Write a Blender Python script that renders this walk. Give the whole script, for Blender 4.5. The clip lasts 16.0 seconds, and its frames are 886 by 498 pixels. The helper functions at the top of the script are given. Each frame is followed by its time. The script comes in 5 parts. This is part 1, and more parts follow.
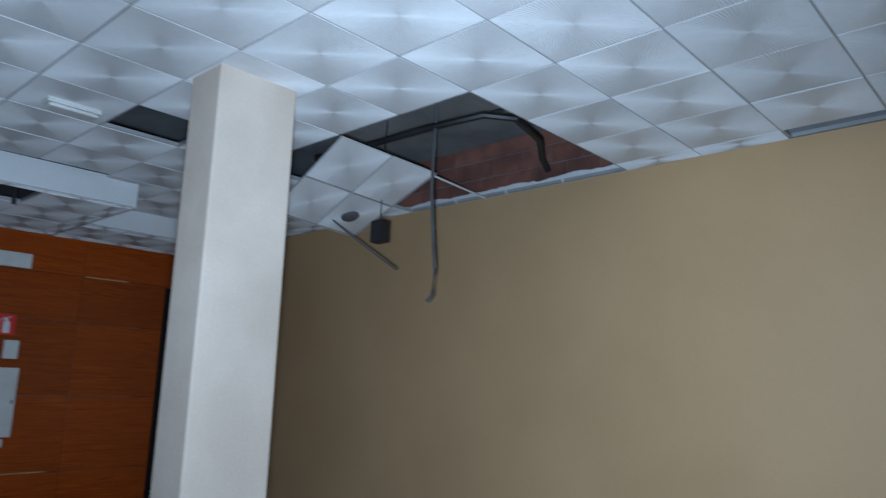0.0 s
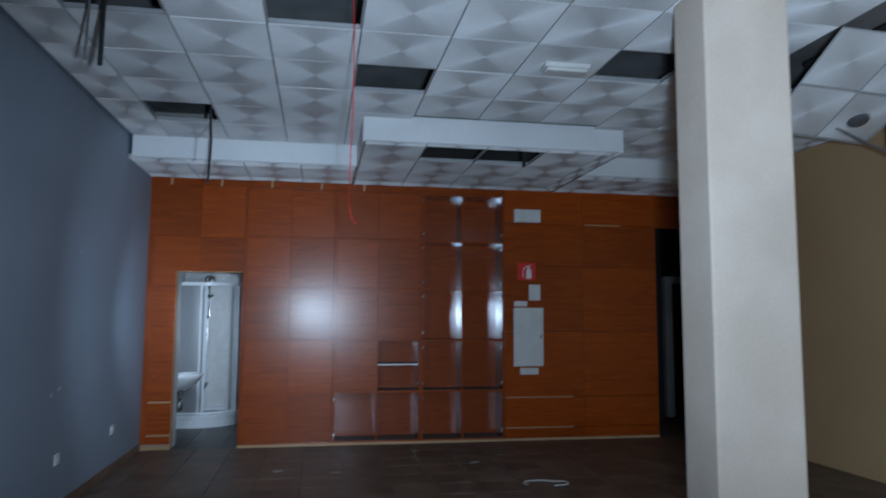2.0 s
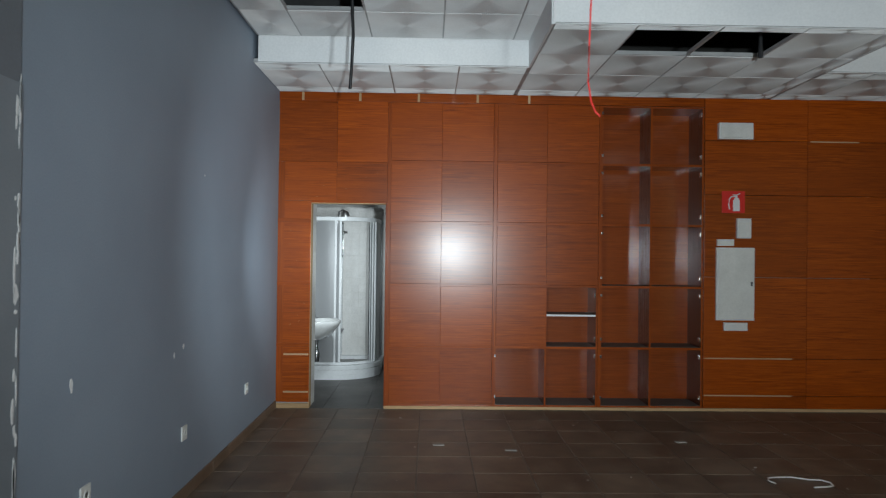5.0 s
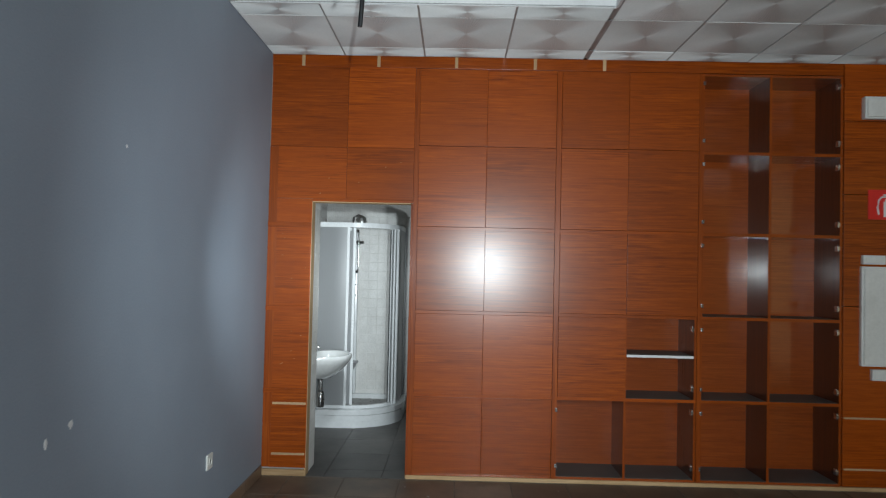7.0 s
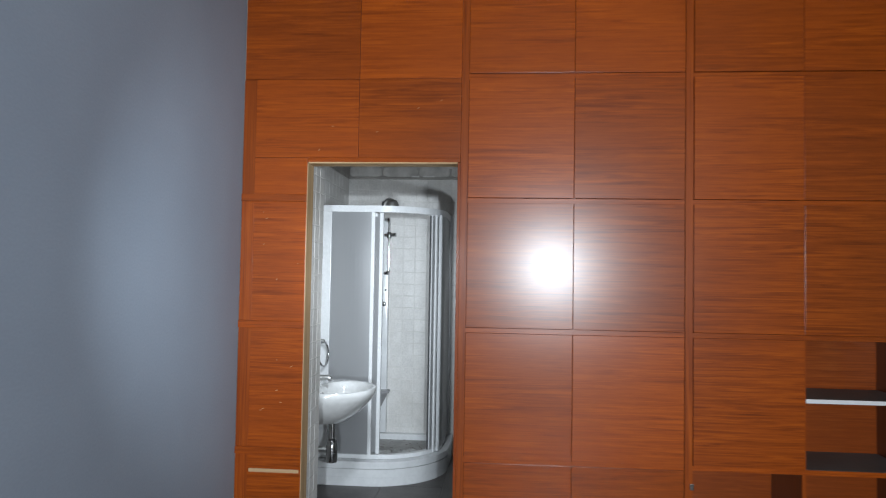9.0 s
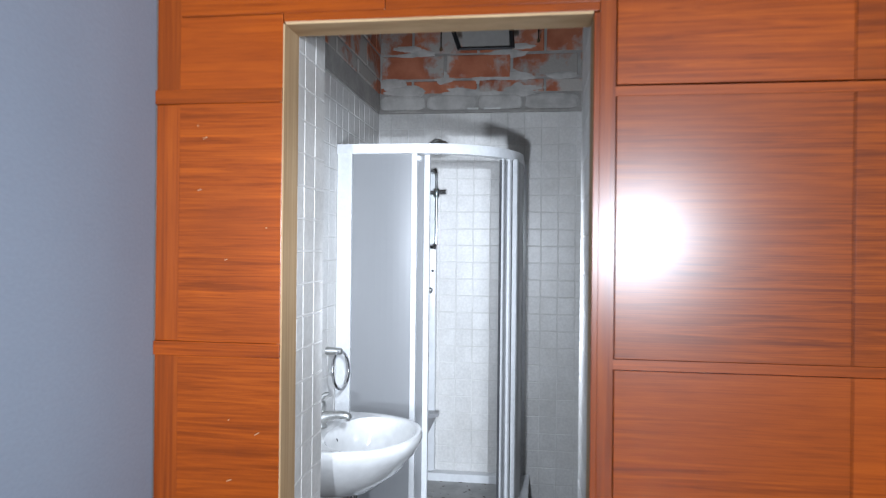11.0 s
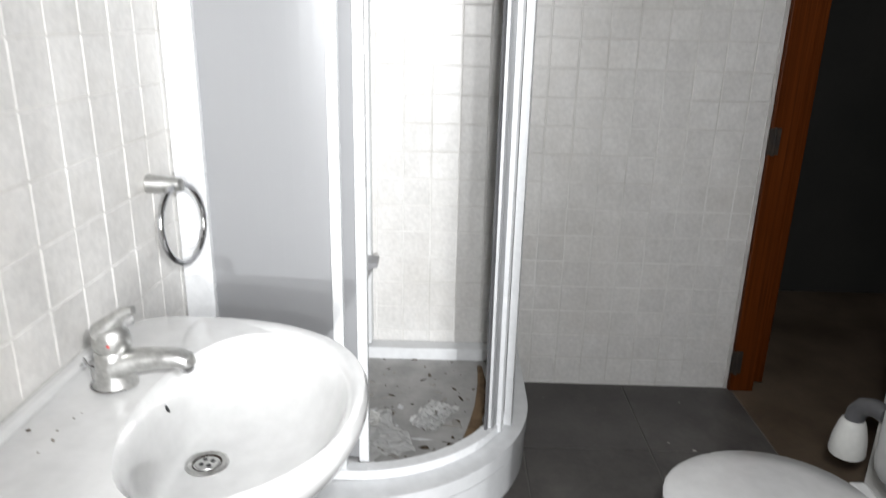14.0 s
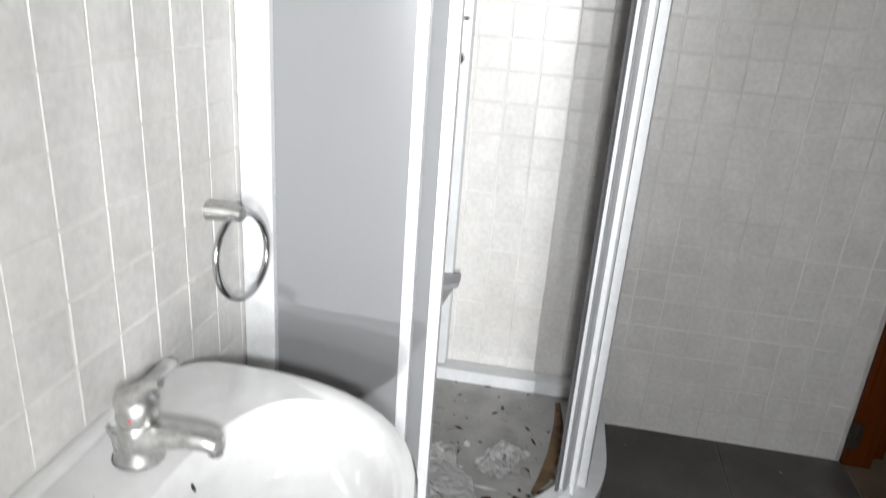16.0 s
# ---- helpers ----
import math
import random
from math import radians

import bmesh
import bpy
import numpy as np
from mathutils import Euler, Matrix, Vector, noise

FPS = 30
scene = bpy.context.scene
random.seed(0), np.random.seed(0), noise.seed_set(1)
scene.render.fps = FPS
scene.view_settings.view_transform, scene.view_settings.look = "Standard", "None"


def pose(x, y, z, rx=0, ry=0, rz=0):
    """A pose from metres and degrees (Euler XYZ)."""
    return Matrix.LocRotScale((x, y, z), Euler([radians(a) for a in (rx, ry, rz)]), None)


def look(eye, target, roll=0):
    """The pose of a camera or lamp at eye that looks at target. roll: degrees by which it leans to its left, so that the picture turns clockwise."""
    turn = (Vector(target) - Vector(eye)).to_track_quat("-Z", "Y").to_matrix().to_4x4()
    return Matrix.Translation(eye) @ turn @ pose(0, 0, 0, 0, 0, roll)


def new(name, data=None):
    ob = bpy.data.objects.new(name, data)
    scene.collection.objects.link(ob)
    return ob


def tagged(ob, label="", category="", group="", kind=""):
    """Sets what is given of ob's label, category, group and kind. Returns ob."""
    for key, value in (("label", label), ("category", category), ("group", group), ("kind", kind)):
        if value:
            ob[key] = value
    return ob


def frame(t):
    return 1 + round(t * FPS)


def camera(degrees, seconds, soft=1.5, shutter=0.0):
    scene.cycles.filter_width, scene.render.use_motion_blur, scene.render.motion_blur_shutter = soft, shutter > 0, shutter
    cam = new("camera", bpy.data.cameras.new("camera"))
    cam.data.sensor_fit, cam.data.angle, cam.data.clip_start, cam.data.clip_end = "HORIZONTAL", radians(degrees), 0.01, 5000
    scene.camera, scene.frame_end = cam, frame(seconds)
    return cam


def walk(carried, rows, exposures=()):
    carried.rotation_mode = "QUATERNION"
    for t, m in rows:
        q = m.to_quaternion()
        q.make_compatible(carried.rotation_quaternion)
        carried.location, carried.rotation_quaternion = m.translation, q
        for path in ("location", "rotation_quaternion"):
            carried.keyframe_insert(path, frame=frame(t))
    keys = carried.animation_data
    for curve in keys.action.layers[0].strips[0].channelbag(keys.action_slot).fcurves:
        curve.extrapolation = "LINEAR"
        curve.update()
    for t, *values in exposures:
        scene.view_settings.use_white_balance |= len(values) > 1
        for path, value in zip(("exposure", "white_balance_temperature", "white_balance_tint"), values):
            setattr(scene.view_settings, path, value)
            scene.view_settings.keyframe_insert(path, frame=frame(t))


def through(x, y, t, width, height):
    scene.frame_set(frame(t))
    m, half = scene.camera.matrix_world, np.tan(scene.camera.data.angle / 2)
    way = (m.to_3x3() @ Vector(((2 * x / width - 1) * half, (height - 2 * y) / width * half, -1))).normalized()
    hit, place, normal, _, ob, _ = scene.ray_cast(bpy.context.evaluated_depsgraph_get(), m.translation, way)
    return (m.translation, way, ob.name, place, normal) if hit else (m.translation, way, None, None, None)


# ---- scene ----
cam = camera(64.6, 16.0, soft=1.15, shutter=0.5)
PATH = [
    (0, (8.358, 2.086, 1.577), (7.027, 3.531, 1.951), 1.8),
    (0.5, (8.39, 2.04, 1.562), (6.889, 3.291, 1.987), 1.9),
    (1, (8.363, 2.041, 1.571), (6.637, 2.973, 1.965), 1.5),
    (1.5, (8.348, 1.985, 1.54), (6.463, 2.575, 1.858), 0.8),
    (2, (8.301, 1.902, 1.469), (6.341, 2.248, 1.663), 0.3),
    (2.5, (8.253, 1.815, 1.463), (6.267, 2.042, 1.532), 0.4),
    (3, (8.162, 1.719, 1.426), (6.168, 1.877, 1.405), 0.6),
    (3.5, (7.942, 1.634, 1.399), (5.946, 1.761, 1.359), 0.4),
    (4, (7.569, 1.581, 1.428), (5.571, 1.671, 1.411), 0.4),
    (6.5, (5.49, 1.338, 1.504), (3.491, 1.33, 1.547), 1.1),
    (7, (5.045, 1.357, 1.507), (3.046, 1.323, 1.563), 1.3),
    (7.5, (4.636, 1.307, 1.486), (2.638, 1.25, 1.547), 1.5),
    (8, (4.157, 1.304, 1.437), (2.161, 1.216, 1.515), 1.4),
    (10.5, (1.993, 1.015, 1.465), (0.01, 0.752, 1.478), 0.5),
    (11, (1.577, 0.92, 1.446), (-0.405, 0.646, 1.444), 0.6),
    (11.5, (1.251, 0.821, 1.433), (-0.729, 0.54, 1.419), 0.7),
    (12, (0.921, 0.701, 1.429), (-1.057, 0.41, 1.387), 0.1),
    (12.5, (0.599, 0.669, 1.402), (-1.382, 0.403, 1.323), 0.1),
    (13, (0.362, 0.651, 1.406), (-1.61, 0.429, 1.155), -0.9),
    (13.5, (0.137, 0.583, 1.367), (-1.813, 0.462, 0.942), -1.1),
    (14, (-0.037, 0.613, 1.323), (-1.936, 0.592, 0.697), 1.3),
    (14.5, (-0.097, 0.604, 1.292), (-1.934, 0.624, 0.502), 3.5),
    (15, (-0.17, 0.593, 1.28), (-1.977, 0.513, 0.426), 6.6),
    (15.5, (-0.265, 0.614, 1.316), (-2.071, 0.408, 0.48), 6.4),
    (16, (-0.28, 0.611, 1.426), (-2.123, 0.334, 0.701), 4.3),
]
# seconds, stops, kelvin, tint
EXPOSURES = [(0.0, 0.02, 4800, 2), (1.0, -0.05, 4750, 2), (2.0, -0.16, 4900, 2), (3.0, 0.12, 5300, 0), (4.0, 0.42, 5700, 0), (6.5, 0.65, 6000, 0), (8.0, 0.72, 6000, 3),
             (10.5, 1.22, 5700, 8), (12.0, 1.72, 5900, 10), (13.0, 1.85, 6400, 10), (14.0, 1.78, 6500, 10), (15.0, 1.90, 6500, 10), (16.0, 1.62, 6500, 10)]
walk(cam, [(t, look(eye, target, roll)) for t, eye, target, roll in PATH], EXPOSURES)
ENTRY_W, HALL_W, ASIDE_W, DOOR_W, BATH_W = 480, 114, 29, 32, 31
# ---- world and large lights ----
world = bpy.data.worlds.new("dark_world")
scene.world = world
world.use_nodes = True
world.node_tree.nodes["Background"].inputs[0].default_value = (0.55, 0.65, 0.8, 1)
world.node_tree.nodes["Background"].inputs[1].default_value = 0.002


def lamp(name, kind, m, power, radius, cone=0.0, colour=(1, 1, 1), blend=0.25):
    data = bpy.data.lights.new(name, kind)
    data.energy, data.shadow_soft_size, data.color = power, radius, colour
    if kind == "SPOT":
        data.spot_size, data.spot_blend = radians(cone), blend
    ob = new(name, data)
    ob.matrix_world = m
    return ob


# the only light is a hand torch carried and swung along the walk; these unseen still lamps, all lit at once, stand in
# for it
lamp("torch_standin_entry_side", "SPOT", look((8.14, 2.22, 1.58), (5.25, 6.9, 1.9)), ENTRY_W * 1.1, 0.05, 98, (0.96, 0.98, 1.0), 1.0)
lamp("torch_standin_entry_up", "SPOT", look((8.14, 2.16, 1.56), (5.2, 3.2, 4.3)), ENTRY_W * 0.6, 0.05, 84, (0.96, 0.98, 1.0), 1.0)
lamp("torch_standin_entry", "SPOT", look((8.12, 2.08, 1.54), (0.0, 1.80, 1.72)), ENTRY_W * 1.15, 0.05, 75, (0.96, 0.98, 1.0), 1.0)
lamp("torch_standin_hall", "SPOT", look((3.8, 1.72, 1.57), (0, 0.80, 1.62)), HALL_W, 0.05, 93, (0.98, 0.99, 1.0), 1.0)
# fill lamp added only to brighten the grey wall beside the door
lamp("wall_fill_aside", "SPOT", look((1.72, 1.20, 1.47), (0.12, 0.0, 1.50)), ASIDE_W, 0.05, 72, (0.98, 0.99, 1.0), 1.0)
lamp("torch_standin_door", "SPOT", look((1.20, 0.95, 1.62), (-0.2, 0.605, 1.45)), DOOR_W, 0.05, 38, (0.97, 0.985, 1.0), 0.9)
lamp("torch_standin_washroom", "SPOT", look((-0.10, 0.69, 1.42), (-2.44, 0.76, 0.92)), BATH_W, 0.045, 134, (0.97, 0.985, 1.0), 1.0)

# ---- helpers for things ----
PLACE = {}


def cube(bm, x0, x1, y0, y1, z0, z1, bevel=0.0):
    """An axis-parallel block, its edges rounded off a little where bevel is given."""
    made = bmesh.ops.create_cube(bm, size=1.0)["verts"]
    for v in made:
        v.co = Vector(((x0 + x1) / 2 + v.co.x * (x1 - x0), (y0 + y1) / 2 + v.co.y * (y1 - y0), (z0 + z1) / 2 + v.co.z * (z1 - z0)))
    if bevel:
        edges = {e for v in made for e in v.link_edges}
        bmesh.ops.bevel(bm, geom=list(edges), offset=bevel, segments=2, profile=0.6, affect="EDGES")
    return bm


def block(x0, x1, y0, y1, z0, z1, bevel=0.0):
    return cube(bmesh.new(), x0, x1, y0, y1, z0, z1, bevel)


def lathe(bm, profile, m, seg=24, sx=1.0, sy=1.0):
    """A turned body: (radius, height) pairs round the local z of the pose m."""
    rings = []
    for r, h in profile:
        rings.append([bm.verts.new(m @ Vector((sx * r * math.cos(2 * math.pi * k / seg), sy * r * math.sin(2 * math.pi * k / seg), h))) for k in range(seg)])
    for a, b in zip(rings, rings[1:]):
        for k in range(seg):
            bm.faces.new((a[k], a[(k + 1) % seg], b[(k + 1) % seg], b[k]))
    bm.faces.new(rings[0][::-1])
    bm.faces.new(rings[-1])
    return bm


def tube(bm, points, radius, seg=8):
    """A round rod along a line of points."""
    pts = [Vector(p) for p in points]
    rings = []
    for i, p in enumerate(pts):
        way = (pts[min(i + 1, len(pts) - 1)] - pts[max(i - 1, 0)]).normalized()
        q = way.to_track_quat("Z", "Y")
        r = radius[i] if isinstance(radius, (list, tuple)) else radius
        rings.append([bm.verts.new(p + q @ Vector((r * math.cos(2 * math.pi * k / seg), r * math.sin(2 * math.pi * k / seg), 0))) for k in range(seg)])
    for a, b in zip(rings, rings[1:]):
        for k in range(seg):
            bm.faces.new((a[k], a[(k + 1) % seg], b[(k + 1) % seg], b[k]))
    bm.faces.new(rings[0][::-1])
    bm.faces.new(rings[-1])
    return bm


def ring(bm, centre, radius, thick, m, seg=40, sides=10):
    rows = []
    for k in range(seg):
        a = 2 * math.pi * k / seg
        rows.append([bm.verts.new(Vector(centre) + m @ Vector(((radius + thick * math.cos(b)) * math.cos(a), (radius + thick * math.cos(b)) * math.sin(a), thick * math.sin(b)))) for b in [2 * math.pi * j / sides for j in range(sides)]])
    for k in range(seg):
        for j in range(sides):
            bm.faces.new((rows[k][j], rows[(k + 1) % seg][j], rows[(k + 1) % seg][(j + 1) % sides], rows[k][(j + 1) % sides]))
    return bm


def prism(bm, outline, z0, z1):
    """An upright body over a plan outline."""
    lo = [bm.verts.new((x, y, z0)) for x, y in outline]
    hi = [bm.verts.new((x, y, z1)) for x, y in outline]
    n = len(outline)
    for k in range(n):
        bm.faces.new((lo[k], lo[(k + 1) % n], hi[(k + 1) % n], hi[k]))
    bm.faces.new(lo[::-1])
    bm.faces.new(hi)
    return bm


def strip(bm, path, half, z0, z1):
    """An upright band of a thickness along a plan path."""
    left, right = [], []
    for i, p in enumerate(path):
        a, b = Vector(path[max(i - 1, 0)]), Vector(path[min(i + 1, len(path) - 1)])
        d = (b - a).normalized()
        n = Vector((-d.y, d.x)) * half
        left.append(Vector(p) + n)
        right.append(Vector(p) - n)
    return prism(bm, [tuple(v) for v in left + right[::-1]], z0, z1)


def finish(name, bm, material, smooth=False):
    bmesh.ops.recalc_face_normals(bm, faces=bm.faces)
    me = bpy.data.meshes.new(name)
    bm.to_mesh(me)
    bm.free()
    me.materials.append(material)
    if smooth:
        for p in me.polygons:
            p.use_smooth = True
        me.set_sharp_from_angle(angle=radians(40))
    return me


def base(name, at, label="", category="", group="", kind=""):
    """An Empty that carries the parts of a thing."""
    ob = new(name)
    ob.empty_display_size = 0.1
    ob.location = at
    PLACE[ob] = Vector(at)
    return tagged(ob, label, category, group, kind)


def part(name, bm, material, parent=None, label="", smooth=False):
    """Links a bmesh, given in world places, as one mesh object under a thing or part."""
    at = PLACE[parent] if parent else Vector((0, 0, 0))
    bmesh.ops.translate(bm, verts=bm.verts, vec=-at)
    ob = new(name, finish(name, bm, material, smooth))
    if parent:
        ob.parent = parent
    PLACE[ob] = at
    return tagged(ob, label)


def solid(name, bm, material, label, category, kind="", group="", smooth=False):
    """A thing of one mesh; its origin at its lowest middle."""
    lo = Vector([min(v.co[i] for v in bm.verts) for i in range(3)])
    hi = Vector([max(v.co[i] for v in bm.verts) for i in range(3)])
    at = Vector(((lo.x + hi.x) / 2, (lo.y + hi.y) / 2, lo.z))
    bmesh.ops.translate(bm, verts=bm.verts, vec=-at)
    ob = new(name, finish(name, bm, material, smooth))
    ob.location = at
    PLACE[ob] = at
    return tagged(ob, label, category, group, kind)


# ---- materials ----
class Mat:
    """A short way to write node materials."""

    def __init__(self, name, rough=0.6, metal=0.0, colour=(0.5, 0.5, 0.5), coat=0.0, coat_rough=0.1, spec=0.5):
        self.m = bpy.data.materials.new(name)
        self.m.use_nodes = True
        self.t = self.m.node_tree
        self.b = self.t.nodes["Principled BSDF"]
        self.b.inputs["Roughness"].default_value = rough
        self.b.inputs["Metallic"].default_value = metal
        self.b.inputs["Base Color"].default_value = (*colour, 1)
        self.b.inputs["Coat Weight"].default_value = coat
        self.b.inputs["Coat Roughness"].default_value = coat_rough
        self.b.inputs["Specular IOR Level"].default_value = spec

    def node(self, kind, **inputs):
        n = self.t.nodes.new(kind)
        for k, v in inputs.items():
            n.inputs[k.replace("_", " ")].default_value = v
        return n

    def link(self, a, out, b, into):
        self.t.links.new(a.outputs[out], b.inputs[into])

    def coords(self, scale=(1, 1, 1), source="Object"):
        c = self.t.nodes.new("ShaderNodeTexCoord")
        g = self.t.nodes.new("ShaderNodeNewGeometry")
        m = self.t.nodes.new("ShaderNodeMapping")
        m.inputs["Scale"].default_value = scale
        if source == "World":
            self.link(g, "Position", m, "Vector")
        else:
            self.link(c, source, m, "Vector")
        return m

    def noise(self, at, scale, detail=4.0, rough=0.55):
        n = self.node("ShaderNodeTexNoise", Scale=scale, Detail=detail, Roughness=rough)
        self.link(at, 0, n, "Vector")
        return n

    def ramp(self, src, out, stops):
        r = self.t.nodes.new("ShaderNodeValToRGB")
        e = r.color_ramp.elements
        while len(e) < len(stops):
            e.new(0.5)
        for k, (p, c) in enumerate(stops):
            e[k].position = p
            e[k].color = (*c, 1) if len(c) == 3 else c
        self.link(src, out, r, "Fac")
        return r

    def mix(self, a, aout, b, bout, fac, mode="MIX"):
        n = self.t.nodes.new("ShaderNodeMix")
        n.data_type, n.blend_type = "RGBA", mode
        if isinstance(fac, float):
            n.inputs[0].default_value = fac
        else:
            self.link(fac[0], fac[1], n, 0)
        self.link(a, aout, n, 6)
        if isinstance(b, tuple):
            n.inputs[7].default_value = (*b, 1)
        else:
            self.link(b, bout, n, 7)
        return n

    def colour(self, n, out=0):
        self.link(n, out, self.b, "Base Color")

    def roughness(self, n, out, lo, hi):
        m = self.node("ShaderNodeMapRange")
        m.inputs["To Min"].default_value, m.inputs["To Max"].default_value = lo, hi
        self.link(n, out, m, "Value")
        self.link(m, 0, self.b, "Roughness")

    def bump(self, n, out, strength, distance=0.002):
        b = self.node("ShaderNodeBump", Strength=strength, Distance=distance)
        self.link(n, out, b, "Height")
        self.link(b, 0, self.b, "Normal")
        return b

    def vary(self, n, out, amount):
        """Lighter or darker from piece to piece."""
        o = self.t.nodes.new("ShaderNodeObjectInfo")
        h = self.node("ShaderNodeHueSaturation")
        m = self.node("ShaderNodeMapRange")
        m.inputs["To Min"].default_value, m.inputs["To Max"].default_value = 1 - amount, 1 + amount
        self.link(o, "Random", m, "Value")
        self.link(m, 0, h, "Value")
        self.link(n, out, h, "Color")
        return h


def two_scale(name, dark, light, rough=(0.5, 0.7), big=1.5, fine=40.0, bump=0.15, vary=0.0, source="World", coat=0.0, spec=0.5, spread=(0.35, 0.65)):
    """Paint, plaster, stone: cloudy stains and fine grain."""
    k = Mat(name, coat=coat, spec=spec)
    at = k.coords(source=source)
    a, b = k.noise(at, big, 5.0), k.noise(at, fine, 3.0)
    c = k.ramp(a, 0, [(spread[0], dark), (spread[1], light)])
    d = k.ramp(b, 0, [(0.3, (0.86, 0.86, 0.86)), (0.7, (1, 1, 1))])
    m = k.mix(c, 0, d, 0, 0.6, "MULTIPLY")
    out = (m, 2)
    if vary:
        out = (k.vary(m, 2, vary), 0)
    k.colour(*out)
    k.roughness(a, 0, *rough)
    k.bump(b, 0, bump)
    return k.m


def dusty(name, dark, light, rough, big, fine, bump, vary, dust=(0.20, 0.19, 0.175), film_most=0.55):
    """A floor tile with trodden dust, scuffs and specks on it."""
    k = Mat(name)
    at = k.coords(source="World")
    a, b, d, e = k.noise(at, big, 5.0), k.noise(at, fine, 3.0), k.noise(at, 2.3, 8.0, 0.72), k.noise(at, 210.0, 2.0)
    c = k.ramp(a, 0, [(0.35, dark), (0.65, light)])
    g = k.ramp(b, 0, [(0.3, (0.8, 0.8, 0.8)), (0.7, (1, 1, 1))])
    m = k.mix(c, 0, g, 0, 0.7, "MULTIPLY")
    film = k.ramp(d, 0, [(0.46, (0, 0, 0)), (0.74, (film_most,) * 3)])
    m2 = k.mix(m, 2, dust, 0, (film, 0))
    dots = k.ramp(e, 0, [(0.70, (0, 0, 0)), (0.76, (0.7, 0.7, 0.7))])
    m3 = k.mix(m2, 2, tuple(v * 1.5 for v in dust), 0, (dots, 0))
    k.colour(k.vary(m3, 2, vary))
    k.roughness(d, 0, *rough)
    k.bump(b, 0, bump)
    return k.m


def wood(name, dark, mid, light, rough=0.32, coat=0.35, axis="y", scale=1.0, vary=0.16, coat_rough=0.14, spec=0.06, coat_ior=1.5):
    """Veneer with long grain along one axis."""
    k = Mat(name, rough=rough, coat=coat, coat_rough=coat_rough, spec=spec)
    k.b.inputs["Coat IOR"].default_value = coat_ior
    s = {"y": (12, 2.2, 78), "z": (55, 55, 1.1), "x": (1.1, 12, 62)}[axis]
    at = k.coords(tuple(v * scale for v in s), "World")
    o = k.t.nodes.new("ShaderNodeObjectInfo")
    add = k.t.nodes.new("ShaderNodeVectorMath")
    k.link(at, 0, add, 0)
    k.t.links.new(o.outputs["Random"], add.inputs[1])
    mul = k.t.nodes.new("ShaderNodeVectorMath")
    mul.operation = "SCALE"
    mul.inputs["Scale"].default_value = 37.0
    comb = k.t.nodes.new("ShaderNodeCombineXYZ")
    for i in range(3):
        k.t.links.new(o.outputs["Random"], comb.inputs[i])
    k.link(comb, 0, mul, 0)
    k.link(mul, 0, add, 1)
    a = k.noise(add, 1.0, 6.0, 0.62)
    a.inputs["Distortion"].default_value = 1.1
    f = k.noise(add, 4.5, 4.0, 0.7)
    big = k.noise(k.coords((1, 0.5, 1), "World"), 1.7, 3.0)
    c = k.ramp(a, 0, [(0.30, dark), (0.5, mid), (0.72, light)])
    g = k.ramp(f, 0, [(0.35, (0.5, 0.42, 0.36)), (0.6, (1, 1, 1))])
    calm = k.ramp(k.noise(k.coords((1, 0.8, 3.5), "World"), 1.3, 3.0), 0, [(0.42, (0, 0, 0)), (0.60, (0.6, 0.6, 0.6))])
    c = k.mix(c, 0, mid, 0, (calm, 0))
    m = k.mix(c, 2, g, 0, 0.36, "MULTIPLY")
    w = k.ramp(big, 0, [(0.3, (0.82, 0.8, 0.78)), (0.7, (1, 1, 1))])
    m2 = k.mix(m, 2, w, 0, 0.7, "MULTIPLY")
    k.colour(k.vary(m2, 2, vary))
    k.roughness(big, 0, rough - 0.05, rough + 0.08)
    k.bump(f, 0, 0.06, 0.001)
    return k.m


def metal(name, colour, rough=0.2, stain=0.0):
    """Metal with a smeared shine; stain: how far lime dulls it."""
    k = Mat(name, rough=rough, metal=1.0, colour=colour)
    at = k.coords()
    n = k.noise(at, 35.0, 4.0)
    k.roughness(n, 0, rough * 0.6, rough * 1.7)
    if stain:
        s = k.noise(at, 90.0, 5.0, 0.7)
        k.colour(k.ramp(s, 0, [(0.40, tuple(v * (1 - stain) for v in colour)), (0.62, tuple(min(1, v * (1 + stain)) for v in colour))]))
        k.bump(s, 0, 0.12, 0.001)
    return k.m


def brick_material(name):
    k = Mat(name, rough=0.9)
    at = k.coords(source="World")
    a, b, c = k.noise(at, 7.0, 5.0), k.noise(at, 60.0, 4.0), k.noise(at, 3.2, 6.0, 0.65)
    red = k.ramp(a, 0, [(0.3, (0.33, 0.10, 0.05)), (0.7, (0.52, 0.19, 0.10))])
    smear = k.ramp(c, 0, [(0.47, (0, 0, 0)), (0.56, (1, 1, 1))])
    m = k.mix(red, 0, (0.43, 0.40, 0.365), 0, (smear, 0))
    k.colour(k.vary(m, 2, 0.15))
    k.bump(b, 0, 0.5, 0.004)
    return k.m


